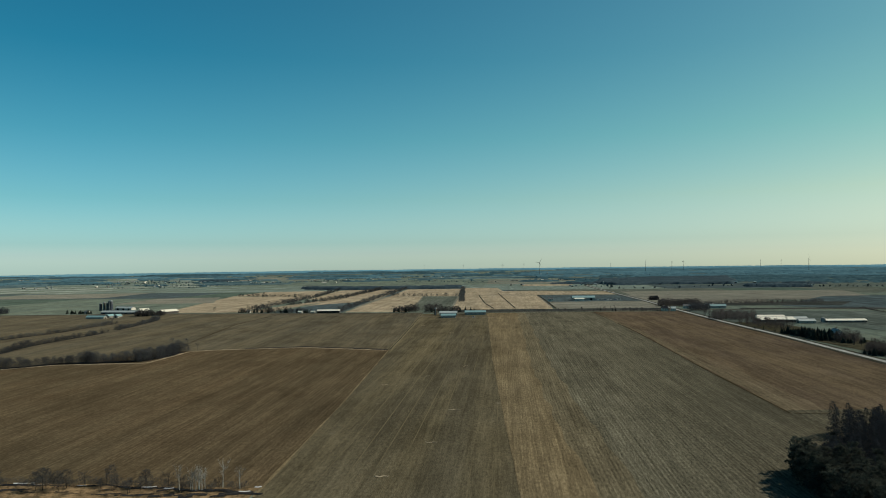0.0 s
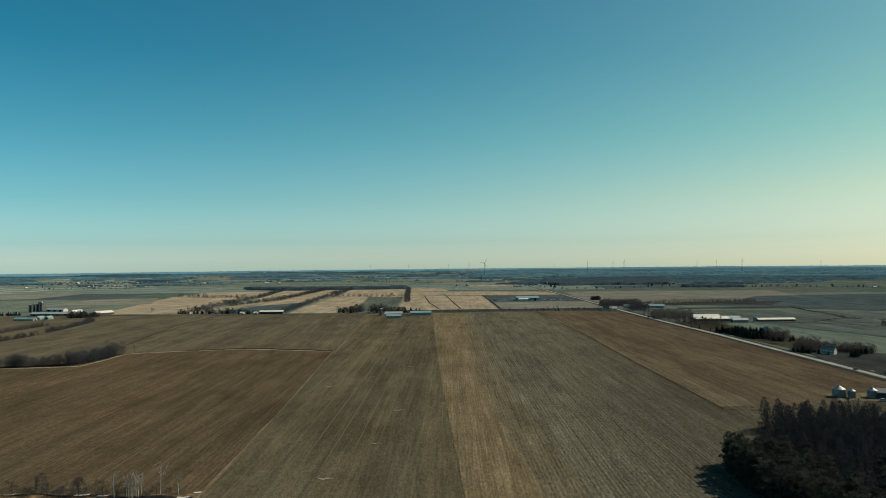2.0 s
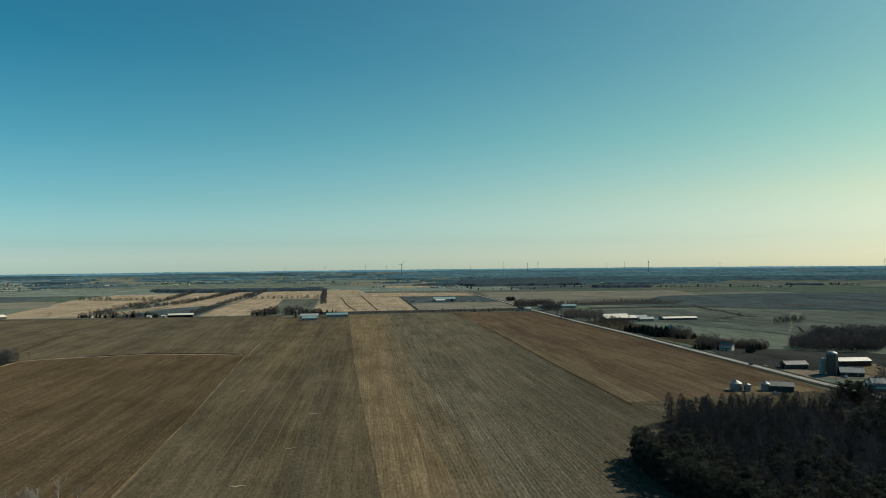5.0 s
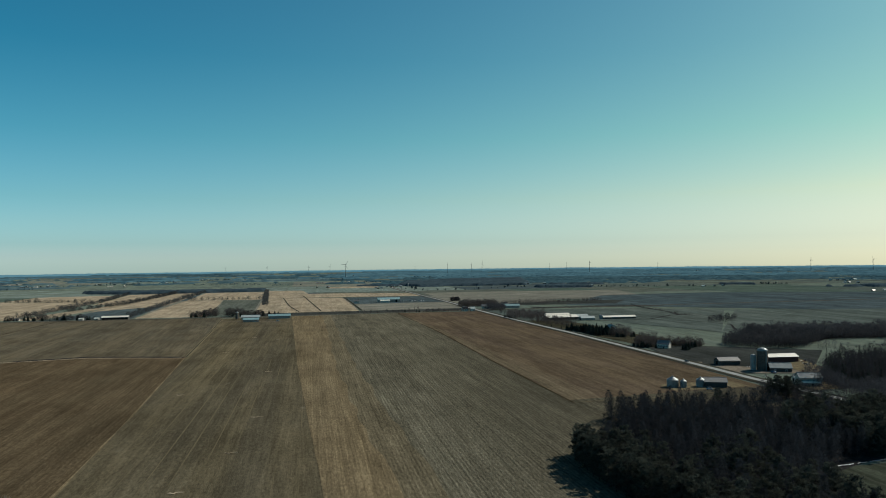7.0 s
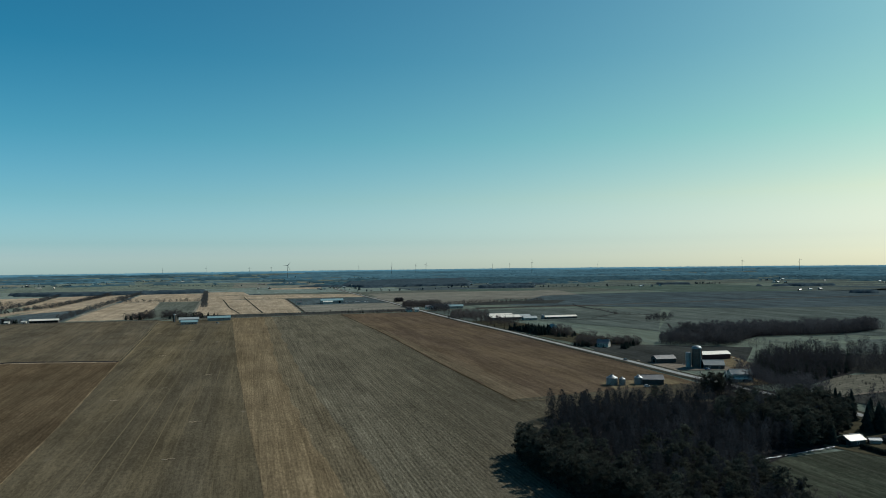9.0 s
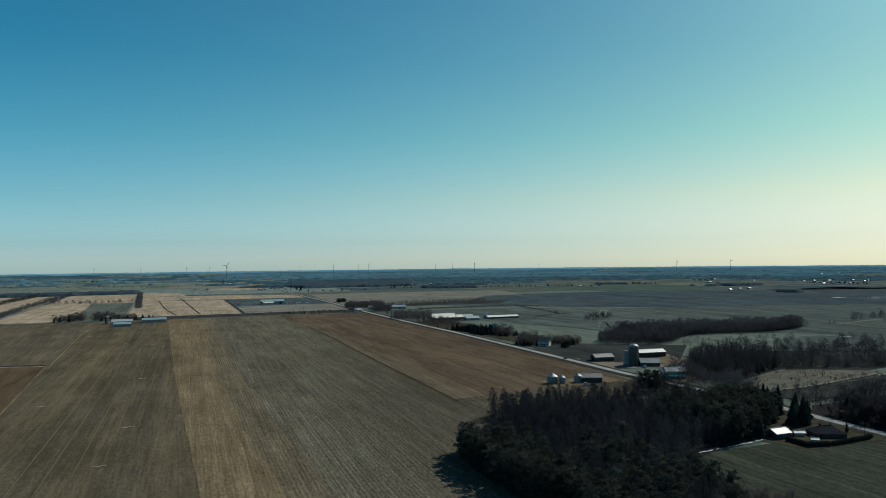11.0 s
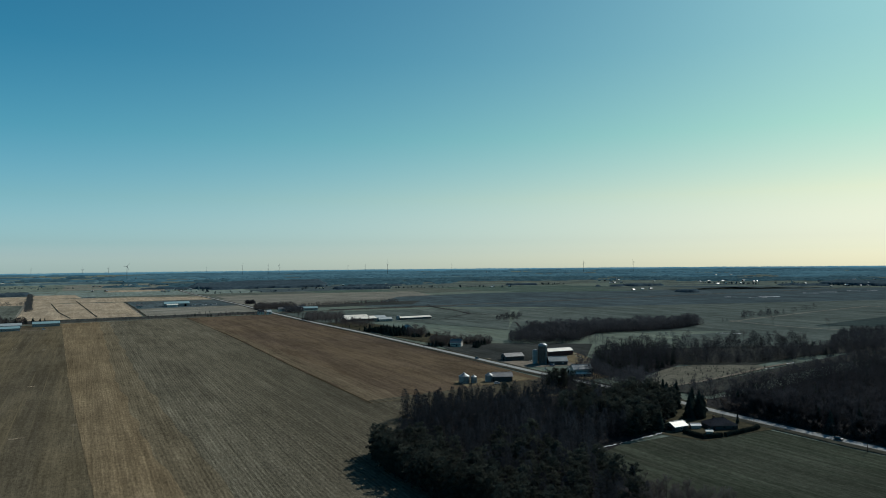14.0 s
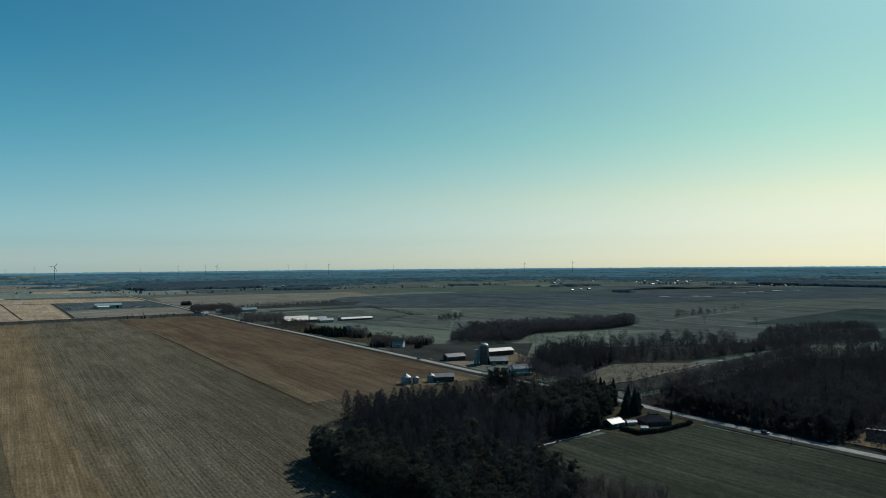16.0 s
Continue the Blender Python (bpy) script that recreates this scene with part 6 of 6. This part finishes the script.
silo(398.5, 481, 2.3, 11.5, "galv", "galv", "pale steel tower silo in the farmyard", "farmyard silos")
silo(404, 477, 4.1, 16.0, "concrete", "galv", "tall dark tower silo with a bright domed cap", "farmyard silos")
building("bank_barn", "dark red barn with a bright white sheet roof", "barn", 452, 512, 80, 12, 27, 5.0, 2.2, "redwall", "whiteroof", "end")
building("barn", "low barn with a teal sheet roof", "barn", 413.5, 469, 60, 12, 16, 3.4, 3.4, "darkwall", "tealroof", "end", 2)
e3 = building("house", "pale blue two-storey farmhouse with a teal roof", "house", 387, 411, 65, 10, 15, 5.8, 3.0, "bluewall", "tealroof", "house", 4, True)
lean_roof(e3, -6.4, 0, 3.3, 3.4, 12, 0.8, "whiteroof")
building("garage", "low garage with a teal roof", "garage", 393, 424, 65, 8, 11, 3.0, 2.2, "bluewall", "tealroof", "end", 1)

def scrap_heap(x, y, size, seed, mats):
    """A heap of boards, panels and broken machinery lying in the weeds."""
    rd = random.Random(seed)
    e = anchor("scrap_heap", x, y, rd.uniform(0, 180))
    for k in range(7):
        l, w, h = rd.uniform(0.8, 2.6) * size, rd.uniform(0.3, 1.0) * size, rd.uniform(0.2, 0.9) * size
        ob = Shape().box(0, 0, h / 2, l, w, h, 0.06).make("board" if k % 2 else "panel", M[rd.choice(mats)], e)
        ob.matrix_basis = pose(rd.uniform(-2.5, 2.5) * size, rd.uniform(-1.5, 1.5) * size, 0.25 + 0.1 * k * size, rd.uniform(-14, 14), rd.uniform(-14, 14), rd.uniform(0, 180))
    return tagged(e, "heap of weathered boards and scrap in the farmyard weeds", "scrap heap", "scrap in the farmyard")


sheet("yard_farm", [(425, 455), (458, 470)], [(436, 500), (480, 520)], M["drygrass"], 0.66, "trampled tan weeds behind the barns", 12, 6, 5.0)
for k, (x, y, z) in enumerate(((460, 491, 1.0), (442, 464, 0.8), (441, 482, 0.7), (452, 478, 0.9), (468, 503, 1.1), (388, 455, 0.7), (383, 449, 0.6), (404, 494, 0.6))):
    scrap_heap(x, y, z, 210 + k, ("whitewall", "darkwall", "greyroof", "redwall", "trim"))

# grain bins and shed beside the red field
grain_bin(292.5, 436, 4.0, 5.2)
grain_bin(298.2, 431.5, 2.3, 4.6)
grain_bin(311.6, 430.5, 3.1, 4.9)

building("drive_shed", "steel drive shed with a blue-grey roof and dark doorway", "shed", 321.5, 428, 62, 11, 15, 4.0, 2.4, "darkwall", "greyroof", "end")

# cottage by the wheat field
building("garage", "small garage with a bright white roof", "garage", 303, 250, 85, 8, 9, 2.9, 1.75, "darkwall", "whiteroof", "end", 1)


def hip_house(x, y, turn, w, l, h, rise):
    """Low house under a hipped shingle roof, with a chimney and small windows."""
    e = anchor("cottage", x, y, turn)
    a, b, o = w / 2, l / 2, 0.6
    Shape().box(0, 0, h / 2 - 0.1, w, l, h + 0.2).make("wall", M["darkwall"], e)
    q = [(-a - o, -b - o, h - 0.1), (a + o, -b - o, h - 0.1), (a + o, b + o, h - 0.1), (-a - o, b + o, h - 0.1), (0, -b + a * 0.9, h + rise), (0, b - a * 0.9, h + rise)]
    mesh_ob("roof", q, [(0, 1, 4), (1, 2, 5, 4), (2, 3, 5), (3, 0, 4, 5), (3, 2, 1, 0)], M["shingle"], e)
    Shape().box(0, 0, h + rise + 0.05, 0.4, l - a * 1.8, 0.16, 0.04).make("ridge_cap", M["shingle"], e)
    Shape().box(a * 0.35, b * 0.3, h + rise - 0.2, 0.9, 0.9, 2.0, 0.08).make("chimney", M["brick"], e, "brick chimney")
    for s in (-1, 1):
        for i in range(3):
            yy = -b + l * (i + 0.5) / 3
            fr = Shape().box(s * (a + 0.03), yy, 1.5, 0.1, 1.3, 1.1).make("window", M["darkwall"], e, "dark framed window")
            Shape().box(s * (a + 0.07), yy, 1.5, 0.08, 1.1, 0.9).make("pane", M["glass"], fr)
    Shape().box(-a - 0.04, b * 0.72, 1.05, 0.1, 1.0, 2.1).make("door", M["opening"], e, "dark front door")
    return tagged(e, "low cottage with a dark hipped shingle roof", "house")


hip_house(326.5, 240.5, 62, 11, 15, 2.5, 2.9)
building("garden_shed", "low shed with a pale blue-green roof", "shed", 314.5, 247, 62, 3.5, 5, 1.9, 0.7, "bluewall", "blueroof", "end")
# small shed shape put in place of the white garden table
building("garden_shed", "tiny pale shed shape standing in for a white garden table", "shed", 310.5, 235, 50, 2.2, 3.0, 1.6, 0.5, "whitewall", "whiteroof", "end")
building("garden_shed", "grey garden shed beside the garage", "shed", 311, 254, 50, 3.5, 5, 2.2, 0.9, "bluewall", "blueroof", "end")


def clipped_hedge(pts, width, height, seed):
    """A clipped hedge: a rounded wall of foliage with an uneven skin of small sprays."""
    rd = random.Random(seed)
    P = resample(pts, 90)
    sh = Shape()
    ring = ((-0.5, 0.0), (-0.54, 0.45), (-0.46, 0.86), (-0.22, 1.0), (0.22, 1.0), (0.46, 0.86), (0.54, 0.45), (0.5, 0.0))
    v, f = [], []
    for i in range(len(P)):
        d = P[min(i + 1, len(P) - 1)] - P[max(i - 1, 0)]
        d /= np.hypot(*d)
        sx, sy = d[1], -d[0]
        for k, (a, h) in enumerate(ring):
            w = width * (a + 0.12 * rd.uniform(-1, 1))
            q = (P[i][0] + sx * w, P[i][1] + sy * w)
            v.append((q[0], q[1], gz(*q) + height * h * (1 + 0.1 * rd.uniform(-1, 1)) + 0.1))
            if h > 0.3:
                for _ in range(4):
                    c = Vector(v[-1]) + Vector((rd.uniform(-0.4, 0.4), rd.uniform(-0.4, 0.4), rd.uniform(-0.3, 0.1)))
                    u = Vector((rd.uniform(-1, 1), rd.uniform(-1, 1), rd.uniform(0, 1.2))).normalized() * 0.4
                    t = u.orthogonal().normalized() * 0.14
                    sh.add([c + t, c - t, c + u], [(0, 1, 2)])
    for i in range(len(P) - 1):
        f += [(i * 8 + k, i * 8 + k + 1, (i + 1) * 8 + k + 1, (i + 1) * 8 + k) for k in range(7)]
    f += [tuple(range(7, -1, -1)), tuple(range((len(P) - 1) * 8, len(P) * 8))]
    sh.add(v, f)
    return tagged(sh.make("cedar_hedge", M["needle"]), "clipped dark cedar hedge round the cottage garden", "hedge", kind="stuff")


clipped_hedge([(301, 243), (299.5, 230), (310, 227)], 2.0, 2.1, 150)
clipped_hedge([(312, 226.6), (324, 226.4), (338, 226.5), (342, 228)], 1.9, 2.0, 151)
building("house", "low brick house with a dark roof behind the road", "house", 381, 146, 20, 9, 14, 3.0, 2.4, "brick", "shingle", "house", 3, True)

# farm at the end of the centre field
building("barn", "long low barn with a pale blue-grey roof", "barn", 8, 1158, 88, 12, 24, 3.8, 2.6, "bluewall", "paleteal", "end", 5)
building("barn", "low pale-roofed barn in the farmyard", "barn", 8, 1205, 88, 12, 30, 4.5, 3.0, "bluewall", "blueroof", "end", 5)
building("barn", "long pale-roofed barn beside the field", "barn", 55, 1214, 88, 13, 36, 4.6, 2.8, "bluewall", "paleteal", "end", 5)


silo(-14, 1222, 2.6, 11, "concrete", "galv", "small concrete tower silo behind the barns", "north farm silos")

# farm beyond the cross road
building("machine_shed", "large shed with a green-blue sheet roof", "shed", 325, 1625, 86, 20, 52, 6.5, 4.0, "bluewall", "paleteal", "side")
building("machine_shed", "white shed in front of the large shed", "shed", 312, 1604, 86, 9, 22, 4.5, 2.0, "whitewall", "whiteroof", "end")
building("house", "small white house near the sheds", "house", 248, 1618, 86, 8, 11, 4.5, 3.0, "whitewall", "greyroof", "house", 3)

# western dairy farm
for sx, sy, sr, sh, sm in ((-718, 1463, 2.7, 14, "silodark"), (-711, 1464, 2.6, 16, "concrete"), (-705, 1466, 2.6, 15, "silodark"), (-697, 1462, 4.6, 19, "silodark")):
    silo(sx, sy, sr, sh, sm, "galv", "dark blue glazed tower silo" if sm == "silodark" else "grey concrete tower silo", "dairy farm silos")
building("dairy_barn", "very long dairy barn with a blue-grey roof and dark side", "barn", -624, 1350, 80, 13, 76, 3.6, 3.0, "silodark", "blueroof", "side", 12)
building("barn", "long low pale-roofed barn in the farmyard", "barn", -612, 1232, 78, 10, 36, 3.0, 2.6, "bluewall", "paleteal", "end", 7)
building("barn", "short cross barn with a pale gable", "barn", -599, 1254, -8, 9, 16, 3.2, 2.8, "bluewall", "paleteal", "end", 3)
building("barn", "small cross barn with a white gable", "barn", -586, 1257, -8, 8, 14, 3.0, 2.8, "bluewall", "paleteal", "end", 3)
building("barn", "long white-roofed barn behind the dairy", "barn", -672, 1476, 72, 13, 42, 4.0, 3.0, "whitewall", "blueroof", "side", 6)
building("hoop_barn", "white fabric-covered barn at the dairy", "barn", -592, 1380, 140, 14, 18, 3.4, 5.0, "whitewall", "whiteroof", "end")
building("drive_shed", "wide shed with a bright white roof and dark gable", "shed", -530, 1345, 147, 17, 34, 4.5, 3.4, "darkwall", "whiteroof", "end")
building("house", "small white farmhouse beside the silos", "house", -700, 1372, 80, 6, 9, 3.4, 2.4, "whitewall", "greyroof", "house", 3)

# farmsteads along the cross road
building("cattle_barn", "long open-fronted barn with a white roof", "barn", -214, 1302, 88, 11, 42, 4.4, 2.2, "darkwall", "whiteroof", "bays")
for hx, hy, hl, rm in ((-374, 1342, "small white house in a line of trees", "greyroof"), (-268, 1306, "low pale shed among trees", "whiteroof"), (-244, 1306, "tiny white shed among trees", "whiteroof")):
    building("house", hl, "house", hx, hy, 80, 5, 7, 2.6, 1.8, "whitewall", rm, "house", 3)
for hx, hy, tn, l0, rm, wm in ((455, 1309, 80, 12, "greyroof", "whitewall"), (462, 1296, 10, 10, "blueroof", "whitewall"), (510, 1300, 84, 28, "paleteal", "bluewall"), (500, 1318, 84, 16, "blueroof", "whitewall"), (397, 1254, 86, 10, "shingle", "whitewall"), (410, 1249, 86, 8, "blueroof", "whitewall")):
    building("house", "rural house at the cross roads", "house", hx, hy, tn, 9, l0, 4.4, 3.2, wm, rm, "house", 3, group="houses at the cross roads")

# distant farmsteads
rb = random.Random(77)
VILLAGES = ((-1593, 3518), (-1500, 3505), (-1365, 3497), (-1031, 3449), (-853, 3352), (-640, 3515), (-523, 3541), (-374, 3573), (2093, 2052), (2317, 2256), (1549, 2065), (2325, 1760), (2331, 1671), (2450, 1500), (2377, 1260))
for k in range(75):
    az0 = radians(rb.uniform(-34, 72))
    r0 = rb.choice((rb.uniform(2300, 2900), rb.uniform(2700, 3600), rb.uniform(2700, 4500)))
    if az0 < 0.1:
        r0 = max(r0, rb.uniform(3250, 3900))
    cx0, cy0 = r0 * math.sin(az0), r0 * math.cos(az0)
    if k < len(VILLAGES):
        cx0, cy0 = VILLAGES[k]
        r0 = math.hypot(cx0, cy0)
    elif inside(cx0, cy0, [(-700, 1200), (1250, 1200), (1250, 2480), (-700, 2480)]) or (az0 > 0.55 and r0 < 3000 and rb.random() < 0.7):
        continue
    for j in range(rb.randint(1, 4) + (1 if k < len(VILLAGES) else 0)):
        bx, by = cx0 + rb.uniform(-60, 60), cy0 + rb.uniform(-25, 25)
        long0 = rb.uniform(5, 11) * (0.4 + r0 / 4000)
        building("barn", "distant farm building with a pale roof", "barn", bx, by, 85 + rb.choice((0, 90)) + rb.uniform(-4, 4), rb.uniform(5, 8), long0, rb.uniform(2.4, 3.6), rb.uniform(1.6, 2.6),
                 rb.choice(("whitewall", "bluewall", "darkwall", "bluewall")), rb.choice(("paleteal", "blueroof", "greyroof", "whiteroof", "tealroof")), "end", group="distant farmsteads")
    if rb.random() < 0.25:
        silo(cx0 + 40, cy0 + 10, 2.6, rb.uniform(9, 13), "galv", "galv", "distant grey tower silo", "distant silos", 12)


# ---- wind turbines on the skyline ----
def turbine(az, dist, hub, blade, yaw, spin):
    x, y = dist * math.sin(radians(az)), dist * math.cos(radians(az))
    e = anchor("wind_turbine", x, y, yaw)
    s = blade / 40
    Shape().turned([(2.2 * s, -1), (1.8 * s, hub * 0.5), (1.3 * s, hub)], 10).make("tower", M["turbine"], e, smooth=True)
    Shape().box(0, 1.5 * s, hub + 1.2 * s, 3.2 * s, 8 * s, 3.4 * s, 0.8 * s).make("nacelle", M["turbine"], e)
    hubob = Shape().turned([(0.3 * s, -1.8 * s), (1.4 * s, -0.6 * s), (1.6 * s, 1.0 * s)], 10).make("hub", M["turbine"], e)
    hubob.matrix_basis = pose(0, -3.6 * s, hub + 1.2 * s, 90, 0, 0)
    for i in range(3):
        a = radians(spin + 120 * i)
        d = Vector((math.sin(a), 0, math.cos(a)))
        n = Vector((math.cos(a), 0, -math.sin(a)))
        o = Vector((0, -4.0 * s, hub + 1.2 * s))
        v = []
        for f, w in ((0.02, 0.9), (0.2, 2.0), (0.55, 1.4), (1.0, 0.35)):
            c = o + d * blade * f
            for sx, sy in ((-0.4, 0.0), (0.1, -0.3), (0.6, 0.0), (0.1, 0.3)):
                v.append(c + n * (w * s * sx * 1.6) + Vector((0, w * s * sy, 0)))
        fc = [(k * 4 + j, k * 4 + (j + 1) % 4, k * 4 + 4 + (j + 1) % 4, k * 4 + 4 + j) for k in range(3) for j in range(4)] + [(12, 13, 14, 15)]
        mesh_ob("blade", v, fc, M["turbine"], e)
    return tagged(e, "slim white wind turbine far off on the skyline", "wind turbine", "wind turbines on the skyline")


for az, dist, hub, blade, yw, sp in ((7.85, 3900, 72, 27, 10, 35), (16.17, 4300, 58, 20, 80, 0), (18.15, 4400, 55, 18, 75, 10), (19.0, 4400, 55, 20, 30, 20), (24.46, 4600, 46, 14, 80, 0), (25.85, 4600, 48, 16, 70, 0),
                                     (27.66, 4200, 66, 24, 80, 5), (1.65, 4700, 36, 12, 20, 15), (-1.5, 4700, 36, 12, 30, 25), (4.9, 4700, 36, 14, 20, 0), (6.6, 4700, 38, 14, 30, 20), (13.5, 4700, 36, 12, 80, 0),
                                     (32.9, 4600, 42, 13, 80, 0), (43.6, 4300, 60, 20, 80, 10), (47.46, 4300, 60, 20, 80, 30)):
    turbine(az, dist, hub, blade, yw, sp)


# ---- small things by the road ----
def utility_pole(x, y, h, turn):
    e = anchor("utility_pole", x, y, turn)
    Shape().bar((0, 0, -0.3), (0, 0, h), 0.17, 0.11, 8).make("post", M["pole"], e)
    Shape().box(0, 0, h - 0.6, 2.4, 0.12, 0.14, 0.02).make("crossarm", M["pole"], e)
    for s in (-1.0, 0.0, 1.0):
        Shape().turned([(0.05, h - 0.53), (0.08, h - 0.45), (0.05, h - 0.3)], 8, s, 0).make("insulator", M["trim"], e)
    return tagged(e, "weathered wooden utility pole at the field edge", "utility pole")


utility_pole(342, 172, 9.6, 0)


def car(x, y, turn, paint, label, z=0.0, tall=1.0):
    e = anchor("car", x, y, turn, z)
    w, l = 0.9, 2.2
    side = [(-l, 0.35), (-l, 0.85), (-l + 0.9, 0.98), (l - 0.15, 1.0), (l, 0.8), (l, 0.35)]
    b = Shape()
    b.add([(s * w * (0.94 if z0 > 0.8 else 1), y0, z0 * tall) for s in (-1, 1) for y0, z0 in side], [tuple(range(5, -1, -1)), tuple(range(6, 12))] + [(i, (i + 1) % 6, 6 + (i + 1) % 6, 6 + i) for i in range(6)])
    b.make("body", M[paint], e)
    cab = [(-l + 0.8, 0.98), (-l + 1.5, 1.5), (l - 0.8, 1.52), (l - 0.25, 1.0)]
    c = Shape()
    c.add([(s * w * (0.72 if z0 > 1.2 else 0.92), y0, z0 * tall) for s in (-1, 1) for y0, z0 in cab], [(3, 2, 1, 0), (4, 5, 6, 7), (0, 1, 5, 4), (1, 2, 6, 5), (2, 3, 7, 6), (3, 0, 4, 7)])
    c.make("cabin", M["glass"], e, "dark glazed cabin")
    Shape().box(0, 0.35, 1.53 * tall, 1.22, 2.0, 0.05, 0.1).make("roof", M[paint], e)
    for sx in (-1, 1):
        for sy in (-1.35, 1.35):
            wh = Shape().turned([(0.22, -0.11), (0.33, -0.09), (0.33, 0.09), (0.22, 0.11)], 12).make("wheel", M["rubber"], e)
            wh.matrix_basis = pose(sx * 0.84, sy, 0.33, 0, 90, 0)
        Shape().box(sx * 0.62, -l - 0.005, 0.72 * tall, 0.3, 0.06, 0.14).make("headlight", M["trim"], e)
    return tagged(e, label, "car")


car(374.3, 536, -5, "carpaint", "dark car on the country road", 0.64)
car(350.5, 190, -4, "carpaint", "dark car on the road beside the woods", 0.64)
car(356.5, 160, 70, "carpaint", "dark car parked at a driveway", 0.6, 1.1)
car(411, 487, 40, "carwhite", "white car parked in the farmyard", 0.35)
car(402, 462, 20, "carblue", "blue car parked in the farmyard", 0.35)
car(309, 417, 60, "carwhite", "white pickup parked by the drive shed", 0.28, 1.15)
car(49, 1146, 85, "carwhite", "white van parked in the north farmyard", 0.35, 1.4)
for i in range(9):
    car(352 + i * 7.5, 1618 + (i % 3) * 5, 80 + i * 9, "carwhite" if i % 3 else "carblue", "vehicle parked in the farm yard", 0.45, 1.3)
